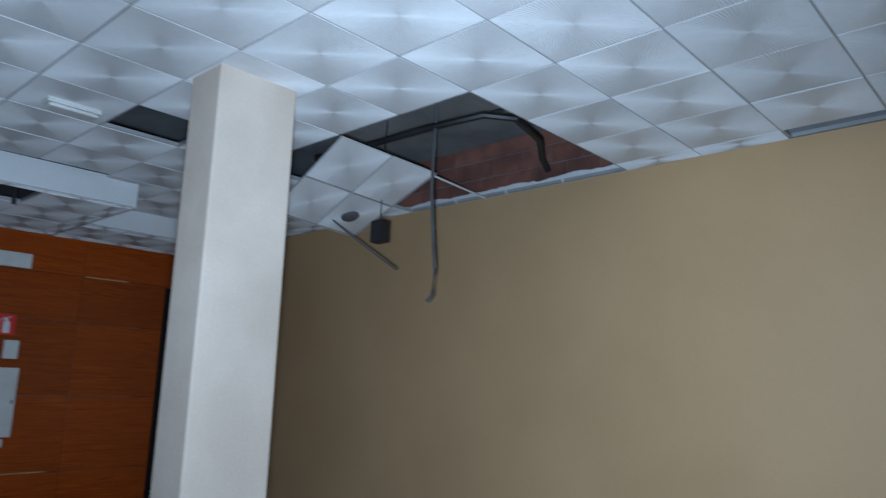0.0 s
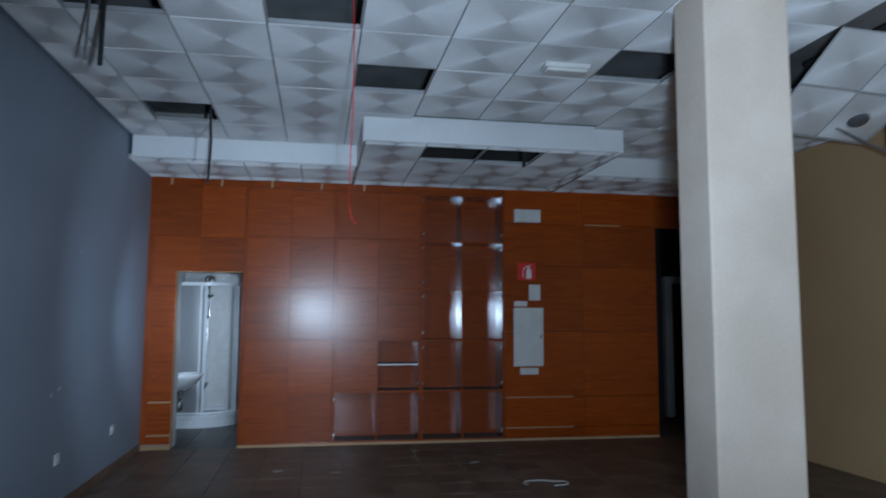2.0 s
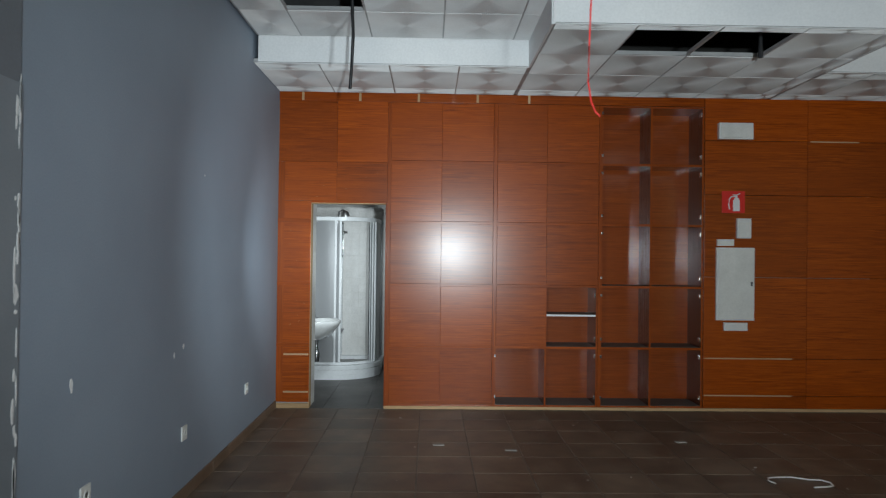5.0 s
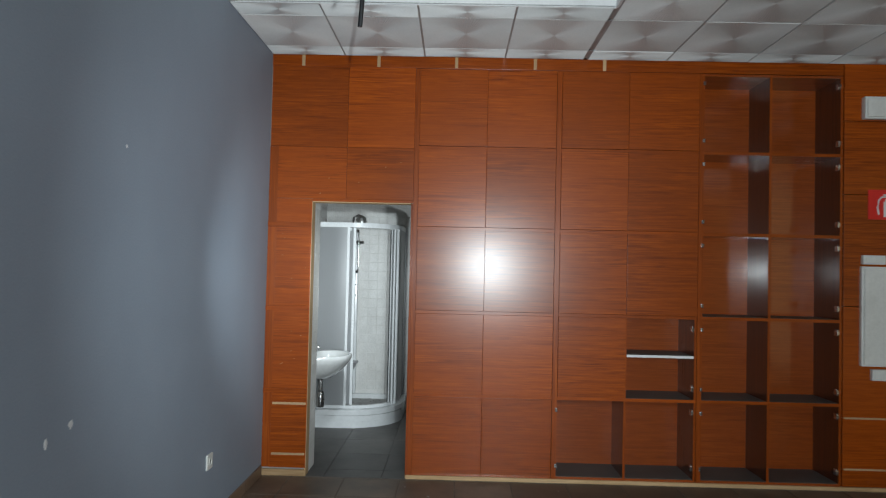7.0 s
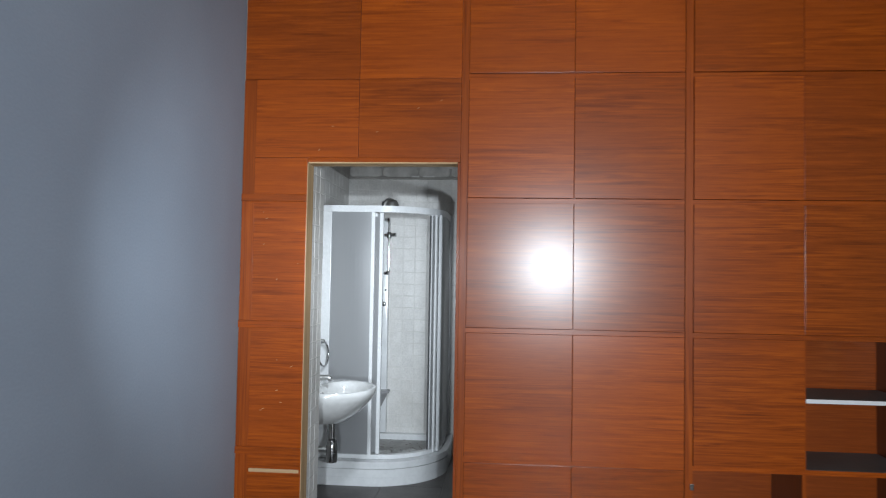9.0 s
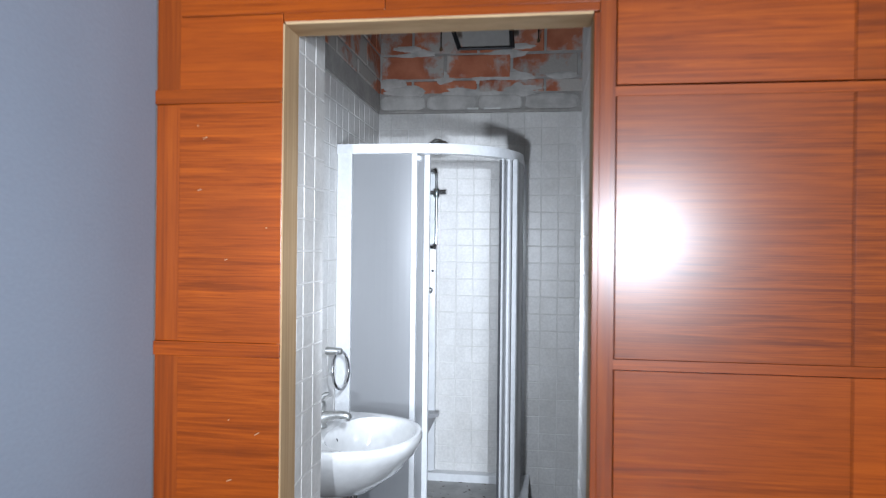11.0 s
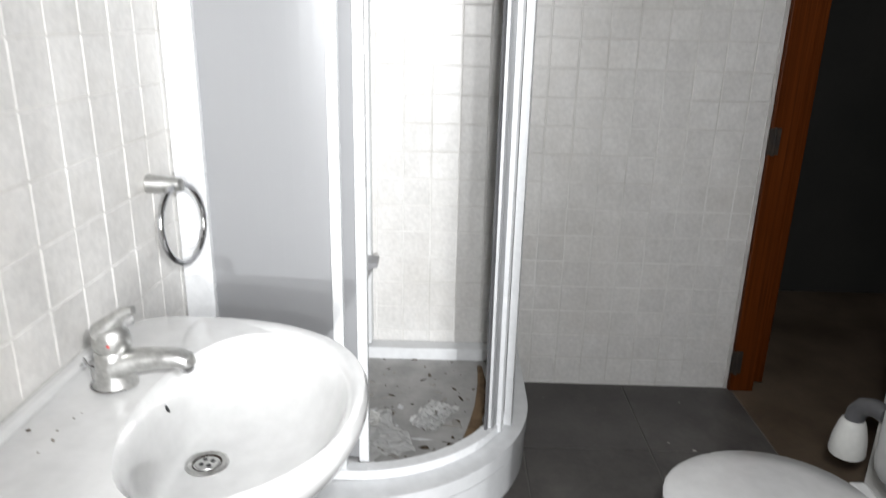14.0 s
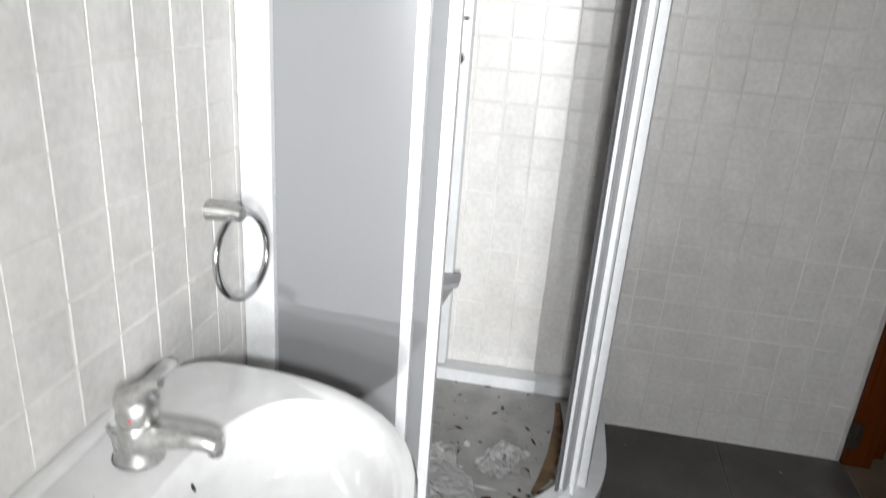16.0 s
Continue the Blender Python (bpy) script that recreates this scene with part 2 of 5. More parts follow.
def ceiling_material(name):
    """White gypsum tile, a little dirtier from one tile to the next."""
    k = Mat(name, rough=0.75, spec=0.3)
    at = k.coords(source="World")
    n = k.noise(at, 2.2, 5.0)
    f = k.noise(at, 70.0, 3.0)
    c = k.ramp(n, 0, [(0.3, (0.66, 0.655, 0.65)), (0.7, (0.78, 0.775, 0.77))])
    g = k.ramp(f, 0, [(0.3, (0.88, 0.88, 0.88)), (0.6, (1, 1, 1))])
    m = k.mix(c, 0, g, 0, 0.42, "MULTIPLY")
    isl = k.t.nodes.new("ShaderNodeNewGeometry")
    h = k.node("ShaderNodeHueSaturation")
    mr = k.node("ShaderNodeMapRange")
    mr.inputs["To Min"].default_value, mr.inputs["To Max"].default_value = 0.9, 1.05
    k.link(isl, "Random Per Island", mr, "Value")
    k.link(mr, 0, h, "Value")
    k.link(m, 2, h, "Color")
    k.colour(h)
    k.bump(f, 0, 0.15, 0.001)
    return k.m


def frosted(name, rough=0.3, colour=(0.45, 0.455, 0.466), through=0.5):
    """Frosted pane with fine upright ribs that draw the shine out into a streak."""
    k = Mat(name, rough=rough, colour=colour)
    k.b.inputs["Transmission Weight"].default_value = through
    k.b.inputs["IOR"].default_value = 1.4
    k.b.inputs["Anisotropic"].default_value = 0.85
    k.b.inputs["Anisotropic Rotation"].default_value = 0.25
    way = k.t.nodes.new("ShaderNodeTangent")
    way.direction_type, way.axis = "RADIAL", "Z"
    k.link(way, 0, k.b, "Tangent")
    return k.m


M_WOOD = wood("mahogany_veneer", (0.165, 0.029, 0.0018), (0.315, 0.061, 0.0026), (0.47, 0.100, 0.0036), rough=0.42, coat=0.62, coat_rough=0.245, spec=0.05)
M_WOOD_IN = wood("mahogany_inside", (0.22, 0.040, 0.004), (0.31, 0.062, 0.006), (0.41, 0.092, 0.010), rough=0.36, coat=1.0, coat_rough=0.13, spec=0.1, coat_ior=1.75)
M_WOOD_V = wood("mahogany_upright", (0.16, 0.028, 0.0025), (0.29, 0.057, 0.004), (0.41, 0.092, 0.006), axis="z", rough=0.42, coat=0.6, coat_rough=0.235, spec=0.05)
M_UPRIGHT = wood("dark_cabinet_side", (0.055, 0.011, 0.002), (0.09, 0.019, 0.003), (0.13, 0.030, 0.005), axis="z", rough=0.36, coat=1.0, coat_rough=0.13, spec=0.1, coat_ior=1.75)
M_PINE = wood("raw_pine", (0.42, 0.27, 0.14), (0.55, 0.38, 0.21), (0.66, 0.49, 0.30), rough=0.7, coat=0.0, axis="z", scale=0.6)
M_PINE_Y = wood("raw_pine_flat", (0.42, 0.27, 0.14), (0.55, 0.38, 0.21), (0.66, 0.49, 0.30), rough=0.7, coat=0.0, axis="y", scale=0.6)
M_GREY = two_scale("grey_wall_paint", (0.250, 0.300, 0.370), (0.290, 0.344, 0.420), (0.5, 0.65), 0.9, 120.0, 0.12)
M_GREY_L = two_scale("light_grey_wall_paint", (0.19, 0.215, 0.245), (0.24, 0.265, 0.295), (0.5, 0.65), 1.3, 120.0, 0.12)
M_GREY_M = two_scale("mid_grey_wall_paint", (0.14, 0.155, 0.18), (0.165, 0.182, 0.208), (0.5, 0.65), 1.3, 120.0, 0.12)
M_TAN = two_scale("tan_wall_paint", (0.50, 0.342, 0.172), (0.55, 0.38, 0.195), (0.55, 0.7), 0.8, 120.0, 0.12)
M_PILLAR = two_scale("cream_plaster", (0.62, 0.525, 0.425), (0.69, 0.592, 0.488), (0.6, 0.8), 2.5, 60.0, 0.25)
M_PLASTER = two_scale("dull_plaster", (0.3, 0.29, 0.27), (0.42, 0.40, 0.37), (0.7, 0.9), 1.5, 40.0, 0.4)
M_CONC = two_scale("raw_concrete", (0.17, 0.175, 0.175), (0.27, 0.27, 0.265), (0.8, 0.95), 2.0, 30.0, 0.5)
M_WHITE = two_scale("white_paint", (0.72, 0.73, 0.74), (0.80, 0.80, 0.80), (0.4, 0.55), 1.2, 60.0, 0.05)
M_TBAR = two_scale("grey_lacquer_bar", (0.34, 0.34, 0.345), (0.43, 0.43, 0.43), (0.3, 0.45), 3.0, 60.0, 0.02)
M_CEIL = ceiling_material("combed_gypsum_tile")
M_FLOOR = two_scale("brown_floor_tile", (0.085, 0.060, 0.041), (0.165, 0.124, 0.088), (0.38, 0.6), 3.5, 45.0, 0.2, 0.18)
M_GROUT = two_scale("floor_joint", (0.13, 0.11, 0.09), (0.19, 0.165, 0.14), (0.8, 0.95), 2.0, 80.0, 0.3)
M_SKIRT = two_scale("brown_skirting_tile", (0.15, 0.10, 0.065), (0.21, 0.145, 0.10), (0.4, 0.55), 3.0, 50.0, 0.1, 0.1)
M_BFLOOR = dusty("slate_floor_tile", (0.062, 0.057, 0.054), (0.10, 0.093, 0.088), (0.35, 0.6), 4.0, 60.0, 0.2, 0.1)
M_BGROUT = two_scale("slate_joint", (0.16, 0.15, 0.14), (0.22, 0.21, 0.20), (0.8, 0.95), 2.0, 80.0, 0.3)
M_TILE = dusty("white_wall_tile", (0.69, 0.678, 0.655), (0.77, 0.758, 0.738), (0.3, 0.46), 9.0, 70.0, 0.22, 0.035, (0.56, 0.525, 0.475), 0.45)
M_TGROUT = two_scale("white_joint", (0.62, 0.605, 0.575), (0.80, 0.79, 0.77), (0.8, 0.95), 3.0, 80.0, 0.3)
M_BRICK = brick_material("red_hollow_brick")
# darker copy of the brick; weak grazing light is put into its colour
M_DIMBRICK = two_scale("dim_lit_brick", (0.13, 0.06, 0.045), (0.24, 0.105, 0.075), (0.85, 0.95), 4.0, 50.0, 0.5, 0.2)
M_MORTAR = two_scale("grey_mortar", (0.30, 0.285, 0.265), (0.44, 0.42, 0.39), (0.85, 0.95), 5.0, 40.0, 0.7)
M_MORTAR_L = two_scale("pale_mortar", (0.42, 0.405, 0.38), (0.60, 0.58, 0.55), (0.85, 0.95), 9.0, 40.0, 0.7)
M_CERAMIC = two_scale("white_ceramic", (0.62, 0.62, 0.615), (0.70, 0.70, 0.695), (0.06, 0.22), 3.0, 30.0, 0.01, coat=0.6)
M_ACRYL = two_scale("white_acrylic", (0.70, 0.71, 0.72), (0.80, 0.81, 0.82), (0.12, 0.3), 3.0, 30.0, 0.01)
M_TRAYIN = two_scale("dusty_tray_bottom", (0.34, 0.336, 0.325), (0.48, 0.473, 0.46), (0.5, 0.8), 9.0, 60.0, 0.2)
M_PROFILE = two_scale("white_aluminium_profile", (0.74, 0.75, 0.76), (0.80, 0.81, 0.82), (0.2, 0.35), 2.0, 60.0, 0.01)
M_CHROME = metal("chrome", (0.62, 0.62, 0.63), 0.13)
M_DULL = metal("dull_chrome", (0.56, 0.56, 0.545), 0.38, 0.12)
M_STEEL = metal("galvanised_steel", (0.32, 0.33, 0.35), 0.45)
M_BLACK = two_scale("black_rubber", (0.012, 0.012, 0.013), (0.022, 0.022, 0.024), (0.4, 0.6), 5.0, 60.0, 0.05)
M_GREYP = two_scale("grey_plastic", (0.09, 0.09, 0.095), (0.13, 0.13, 0.135), (0.4, 0.6), 5.0, 60.0, 0.05)
M_PLASTIC = two_scale("white_plastic", (0.66, 0.66, 0.63), (0.76, 0.76, 0.73), (0.3, 0.45), 4.0, 60.0, 0.03)
M_RED = two_scale("red_sign_print", (0.60, 0.016, 0.014), (0.66, 0.024, 0.018), (0.3, 0.45), 4.0, 60.0, 0.02)
M_DIRT = two_scale("dark_litter", (0.035, 0.025, 0.015), (0.12, 0.085, 0.045), (0.8, 0.95), 30.0, 90.0, 0.4)
M_LATH_RUST = two_scale("brown_lath_rust", (0.10, 0.06, 0.03), (0.20, 0.13, 0.07), (0.8, 0.95), 20.0, 90.0, 0.4)
M_GREYL = two_scale("pale_grey_plastic", (0.30, 0.30, 0.31), (0.38, 0.38, 0.39), (0.3, 0.5), 5.0, 60.0, 0.03)
M_JAMB = wood("dark_door_jamb", (0.05, 0.012, 0.0025), (0.09, 0.021, 0.0035), (0.13, 0.033, 0.006), axis="z", rough=0.42, coat=0.15, coat_rough=0.25)
M_SHELF = two_scale("grey_dusty_board", (0.085, 0.080, 0.075), (0.12, 0.112, 0.105), (0.5, 0.7), 4.0, 60.0, 0.1)
M_IRON = two_scale("rusty_iron", (0.018, 0.014, 0.011), (0.045, 0.03, 0.02), (0.7, 0.9), 30.0, 90.0, 0.3)
M_FROST = frosted("frosted_pane")
M_FILM = frosted("crumpled_film", 0.22, (0.86, 0.86, 0.85), 0.2)
# near-black base colour carries the darkness of unlit rooms and the ceiling void
M_SHADE_PLASTER = two_scale("shade_painted_plaster", (0.02, 0.02, 0.018), (0.032, 0.03, 0.027), (0.8, 0.95), 2.0, 40.0, 0.3)

# ---- the hall: floor, walls, pillar ----
UP, LOW, SLAB = 3.27, 3.048, 3.80   # the two ceilings and the bare slab above them
TAN_Y, BACK_X = 6.96, 10.6

solid("floor_hall", block(-0.0, BACK_X, -0.1, TAN_Y, -0.12, -0.006), M_GROUT, "brown tiled hall floor with dusty pale joints", "floor", "structure")
FLOOR = bpy.data.objects["floor_hall"]
solid("slab_above", block(-3.6, BACK_X + 0.2, -0.4, 8.2, SLAB, SLAB + 0.2), M_CONC, "bare concrete slab above the hung ceiling", "ceiling", "structure")
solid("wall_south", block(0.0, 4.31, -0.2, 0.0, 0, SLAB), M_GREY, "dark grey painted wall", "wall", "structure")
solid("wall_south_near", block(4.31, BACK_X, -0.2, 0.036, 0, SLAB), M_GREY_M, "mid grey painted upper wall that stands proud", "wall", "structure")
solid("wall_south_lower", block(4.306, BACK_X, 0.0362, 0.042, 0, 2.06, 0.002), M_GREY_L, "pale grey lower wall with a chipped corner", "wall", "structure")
solid("wall_north", block(0.0, BACK_X, TAN_Y, TAN_Y + 0.2, 0, 3.264), M_TAN, "plain tan painted wall", "wall", "structure")
brickwall = solid("wall_north_top", block(0.0, BACK_X, TAN_Y + 0.05, TAN_Y + 0.2, 3.264, SLAB), M_CONC, "bare brick wall above the hung ceiling", "wall", "structure")
solid("wall_east", block(BACK_X, BACK_X + 0.2, -0.2, TAN_Y + 0.2, 0, SLAB), M_PLASTER, "plain plastered end wall", "wall", "structure")

pillar = base("pillar", (4.84, 4.14, 0), "square cream plastered pillar with rounded edges", "pillar", kind="structure")
part("shaft", block(4.68, 5.0, 3.89, 4.39, 0, UP + 0.1, 0.012), M_PILLAR, pillar)

skirt = base("baseboard", (2.1, 0.01, 0), "low brown tile skirting along the grey wall", "baseboard", kind="structure")
x = 0.02
while x < 4.28:
    part("skirting_tile", block(x, min(x + 0.386, 4.3), 0.0, 0.012, 0, 0.075, 0.002), M_SKIRT, skirt)
    x += 0.39
x = 4.32
while x < 10.4:
    part("skirting_tile", block(x, x + 0.386, 0.042, 0.054, 0, 0.075, 0.002), M_SKIRT, skirt)
    x += 0.39


# ---- ceilings ----
def fan_tile(bm, corners, up, n=56, deep=0.0034):
    """One gypsum tile: ridges fan out from its middle to all four sides."""
    cs = [Vector(p) for p in corners]
    mid = sum(cs, Vector()) / 4
    edge = []
    for k in range(4):
        for j in range(n):
            edge.append(cs[k].lerp(cs[(k + 1) % 4], j / n) + up * (deep if (k * n + j) % 2 else 0.0))
    vs = [bm.verts.new(p) for p in edge]
    top = [bm.verts.new(p + up * 0.016) for p in cs]
    c = bm.verts.new(mid + up * deep * 0.5)
    m = len(vs)
    for k in range(m):
        bm.faces.new((vs[k], vs[(k + 1) % m], c))
    for k in range(4):
        bm.faces.new([vs[(k * n + j) % m] for j in range(n + 1)][::-1] + [top[k], top[(k + 1) % 4]])
    bm.faces.new(top)


def tile_slab(bm, x0, x1, y0, y1, z):
    fan_tile(bm, ((x0, y0, z), (x1, y0, z), (x1, y1, z), (x0, y1, z)), Vector((0, 0, 1)))


def lines(start, step, lo, hi):
    n0 = math.ceil((lo - start) / step + 0.02)
    out = [lo]
    k = n0
    while start + k * step < hi - 0.02:
        out.append(start + k * step)
        k += 1
    return out + [hi]


def hung_ceiling(name, x0, x1, y0, y1, z, sx, sy, holes, label):
    """A grid of bars with tiles laid in, some of them gone."""
    xs, ys = lines(sx, 0.6, x0, x1), lines(sy, 0.58, y0, y1)
    bm = bmesh.new()
    for a, b in zip(xs, xs[1:]):
        for c, d in zip(ys, ys[1:]):
            mx, my = (a + b) / 2, (c + d) / 2
            if any(h[0] < mx < h[1] and h[2] < my < h[3] for h in holes):
                continue
            sag = random.uniform(-0.002, 0.003)
            tile_slab(bm, a + 0.0065, b - 0.0065, c + 0.0065, d - 0.0065, z - 0.008 + sag)
    ob = new(name, finish(name, bm, M_CEIL))
    tagged(ob, label, "ceiling", kind="structure")
    bars = bmesh.new()
    gone = [h for h in holes if h[1] - h[0] > 0.9 and h[3] - h[2] > 0.9]
    for a in xs:
        for c, d in zip(ys, ys[1:]):
            if any(h[0] + 0.05 < a < h[1] - 0.05 and h[2] < (c + d) / 2 < h[3] for h in gone):
                continue
            cube(bars, a - 0.012, a + 0.012, c, d, z - 0.001, z + 0.003)
            cube(bars, a - 0.002, a + 0.002, c, d, z + 0.003, z + 0.03)
    for c in ys:
        for a, b in zip(xs, xs[1:]):
            if any(h[2] + 0.05 < c < h[3] - 0.05 and h[0] < (a + b) / 2 < h[1] for h in gone):
                continue
            cube(bars, a + 0.012, b - 0.012, c - 0.012, c + 0.012, z - 0.0005, z + 0.0025)
            cube(bars, a + 0.012, b - 0.012, c - 0.002, c + 0.002, z + 0.0025, z + 0.03)
    ob = new(name + "_bars", finish(name + "_bars", bars, M_TBAR))
    tagged(ob, "dull grey metal bars that carry the ceiling tiles", "ceiling grid", kind="structure")


SX, SY = 0.42, 0.39
FASCIA = ((1.0, 0.036, 2.27), (2.10, 2.27, 4.75), (1.0, 4.75, TAN_Y))
HOLES = [(4.0, 4.64, 1.53, 2.15), (2.8, 3.44, 2.11, 2.73), (3.4, 4.04, 3.85, 4.47), (1.6, 2.24, 0.37, 0.99), (4.0, 4.64, 0.37, 0.99),
         (3.4, 5.84, 5.01, 6.97), (6.9, 7.5, 6.75, 6.97)]
hung_ceiling("ceiling", 1.0, BACK_X, 0.036, TAN_Y, UP, SX, SY, HOLES + [(0.9, 2.1, 2.45, 4.6)], "white fan-ribbed ceiling tiles in a metal grid, some missing")
LOW_HOLES = [(1.38, 2.02, 2.82, 4.02)]
hung_ceiling("ceiling_low", 0.0, 1.0, 0.0, 2.257, LOW, 0.2, 0.53, [], "lower band of white fan-ribbed ceiling tiles")
hung_ceiling("ceiling_low_mid", 0.0, 2.10, 2.283, 4.737, LOW, 0.2, 0.53, LOW_HOLES, "lower field of white fan-ribbed ceiling tiles, two missing")
hung_ceiling("ceiling_low_north", 0.0, 1.0, 4.763, TAN_Y, LOW, 0.2, 0.53, [], "lower band of white fan-ribbed ceiling tiles")
for fx, y0, y1 in FASCIA:
    solid("trim_fascia", block(fx - 0.015, fx + 0.004, y0, y1, LOW - 0.006, UP + 0.02, 0.002), M_WHITE, "smooth white step between the two ceilings", "trim", "structure")
for fy in (2.27, 4.75):
    solid("trim_fascia", block(1.005, 2.084, fy - 0.008, fy + 0.008, LOW - 0.006, UP + 0.02, 0.002), M_WHITE, "smooth white return of the ceiling step", "trim", "structure")


def sagging_tiles():
    """Four tiles that hang down from one bar beside the torn hole."""
    thing = base("fallen_ceiling_panel", (4.0, 5.6, 2.9), "sagging white ceiling tiles hanging beside the hole", "ceiling panel")
    a, b, c, d = Vector((4.61, 5.06, 3.265)), Vector((4.56, 6.10, 3.26)), Vector((3.36, 6.26, 2.90)), Vector((3.60, 5.20, 2.90))
    up = (b - a).cross(d - a).normalized()
    if up.z < 0:
        up = -up
    for i in (0, 1):
        for j in (0, 1):
            bm = bmesh.new()

            def at(u, v):
                return (a.lerp(b, v)).lerp(d.lerp(c, v), u)
            e = 0.008
            us, vv = (i / 2 + e, (i + 1) / 2 - e), (j / 2 + e, (j + 1) / 2 - e)
            fan_tile(bm, (at(us[0], vv[0]), at(us[1], vv[0]), at(us[1], vv[1]), at(us[0], vv[1])), up)
            part("ceiling_tile", bm, M_CEIL, thing)
    bm = bmesh.new()
    for p, q in ((a, d), (b, c), (d, c), ((a + b) / 2, (c + d) / 2), ((a + d) / 2, (b + c) / 2)):
        tube(bm, [p - up * 0.002, q - up * 0.002], 0.007, 4)
    part("bar", bm, M_TBAR, thing)
    mid = a.lerp(b, 0.72).lerp(d.lerp(c, 0.72), 0.76)
    q = (-up).to_track_quat("Z", "Y").to_matrix().to_4x4()
    part("detector", lathe(bmesh.new(), [(0.08, -0.002), (0.08, 0.014), (0.06, 0.03), (0.035, 0.036)], Matrix.Translation(mid) @ q, 20), M_GREYP, thing, "round grey smoke detector", True)


sagging_tiles()
solid("loose_ceiling_bar", tube(bmesh.new(), [(4.50, 6.13, 3.258), (4.374, 6.962, 3.268)], 0.011, 4), M_WHITE, "loose white ceiling bar beside the hanging tiles", "ceiling bar")
bm = tube(bmesh.new(), [(4.80, 5.86, SLAB), (4.80, 5.82, 3.32), (4.80, 5.80, 3.05), (4.83, 5.79, 2.7), (4.86, 5.80, 2.4), (4.84, 5.80, 2.2), (4.79, 5.80, 2.16)], 0.016, 8)
for v in bm.verts:
    v.co.y = 5.80 + (v.co.y - 5.80) * 0.45
solid("hanging_strap", bm, M_GREYP, "bent grey metal strap hanging from the torn ceiling", "strap", smooth=True)
solid("hanging_rod", tube(bmesh.new(), [(3.55, 5.83, 2.97), (3.93, 5.8, 2.74), (4.45, 5.8, 2.43)], 0.009, 6), M_STEEL, "thin loose metal rod hanging from the ceiling", "rod")
box = base("junction_box", (4.02, 6.0, 2.72), "small black box on a cord under the torn ceiling", "junction box")
part("body", block(3.95, 4.09, 5.95, 6.05, 2.72, 2.91, 0.01), M_BLACK, box)
part("cord", tube(bmesh.new(), [(4.02, 6.0, 2.9), (4.02, 6.0, 3.4), (4.05, 6.0, SLAB)], 0.006, 6), M_BLACK, box)
bm = tube(bmesh.new(), [(3.6, 5.6, 3.44), (4.1, 5.68, 3.46), (4.7, 5.8, 3.52), (5.2, 5.92, 3.55), (5.36, 6.1, 3.54), (5.3, 6.5, 3.5), (5.12, 6.8, 3.46), (5.08, 6.95, 3.4)], 0.028, 8)
solid("thick_cable", bm, M_BLACK, "thick black cable above the ceiling hole", "cable", smooth=True)
bm = tube(bmesh.new(), [(3.5, 5.7, 3.47), (4.2, 5.78, 3.5), (5.0, 5.98, 3.58), (5.7, 6.1, 3.64)], 0.014, 6)
solid("cable", bm, M_BLACK, "thin black cable above the ceiling hole", "cable", smooth=True)
k = 0
for z in (3.30, 3.475, 3.65):
    off = 0.16 * (k % 2)
    yb = TAN_Y + 0.05
    for n in range(11):
        xa = 3.0 + off + n * 0.32
        part("brick", block(xa, xa + 0.31, yb - 0.012, yb + 0.02, z + 0.004, min(z + 0.170, SLAB - 0.004), 0.004), M_DIMBRICK, brickwall)
    k += 1
bm = bmesh.new()
top, low = [], []
for n in range(61):
    xa = 3.2 + n * 0.045
    h = 0.075 + 0.03 * noise.noise(Vector((xa * 3.1, 0, 0))) + 0.014 * noise.noise(Vector((xa * 17.0, 4, 0)))
    top.append((xa, 3.2645 + h))
    low.append((xa, 3.2645))
face = [bm.verts.new((a, TAN_Y + 0.012, b)) for a, b in low + top[::-1]]
back = [bm.verts.new((a, TAN_Y + 0.049, b)) for a, b in low + top[::-1]]
bm.faces.new(face)
bm.faces.new(back[::-1])
for n in range(len(face)):
    bm.faces.new((face[n], face[(n + 1) % len(face)], back[(n + 1) % len(face)], back[n]))
solid("trim_plaster_edge", bm, M_WHITE, "ragged white plaster edge on top of the tan wall", "trim", "structure")
bm = tube(bmesh.new(), [(1.72, 0.87, SLAB), (1.65, 0.875, 3.3), (1.61, 0.88, 3.1), (1.60, 0.87, 2.85), (1.60, 0.86, 2.70)], 0.012, 8)
solid("hanging_cable", bm, M_BLACK, "black cable hanging from a ceiling hole", "cable", smooth=True)
bm = tube(bmesh.new(), [(4.25, 0.68, SLAB), (4.22, 0.67, 3.2), (4.20, 0.66, 2.87)], 0.014, 8)
solid("hanging_cable", bm, M_BLACK, "short thick black cable hanging from a ceiling hole", "cable", smooth=True)
bm = tube(bmesh.new(), [(4.3, 0.62, SLAB), (4.24, 0.60, 3.2), (4.20, 0.58, 2.9)], 0.008, 6)
solid("hanging_cable", bm, M_GREYP, "thin grey cable hanging from a ceiling hole", "cable", smooth=True)
bm = tube(bmesh.new(), [(1.7, 3.88, SLAB), (1.62, 3.9, 3.1), (1.6, 3.91, 2.98)], [0.012, 0.014, 0.02], 8)
solid("hanging_cable", bm, M_BLACK, "black cable end with a plug in a ceiling hole", "cable", smooth=True)
bm = tube(bmesh.new(), [(4.10, 2.06, SLAB), (4.08, 2.085, 3.2), (4.07, 2.084, 2.9), (4.065, 2.08, 2.62), (4.06, 2.07, 2.3), (4.06, 2.068, 2.16), (4.06, 2.08, 2.085), (4.06, 2.098, 2.045), (4.06, 2.116, 2.028)], 0.0033, 8)
solid("hanging_wire", bm, M_RED, "thin red wire hanging from a ceiling hole", "wire", smooth=True)
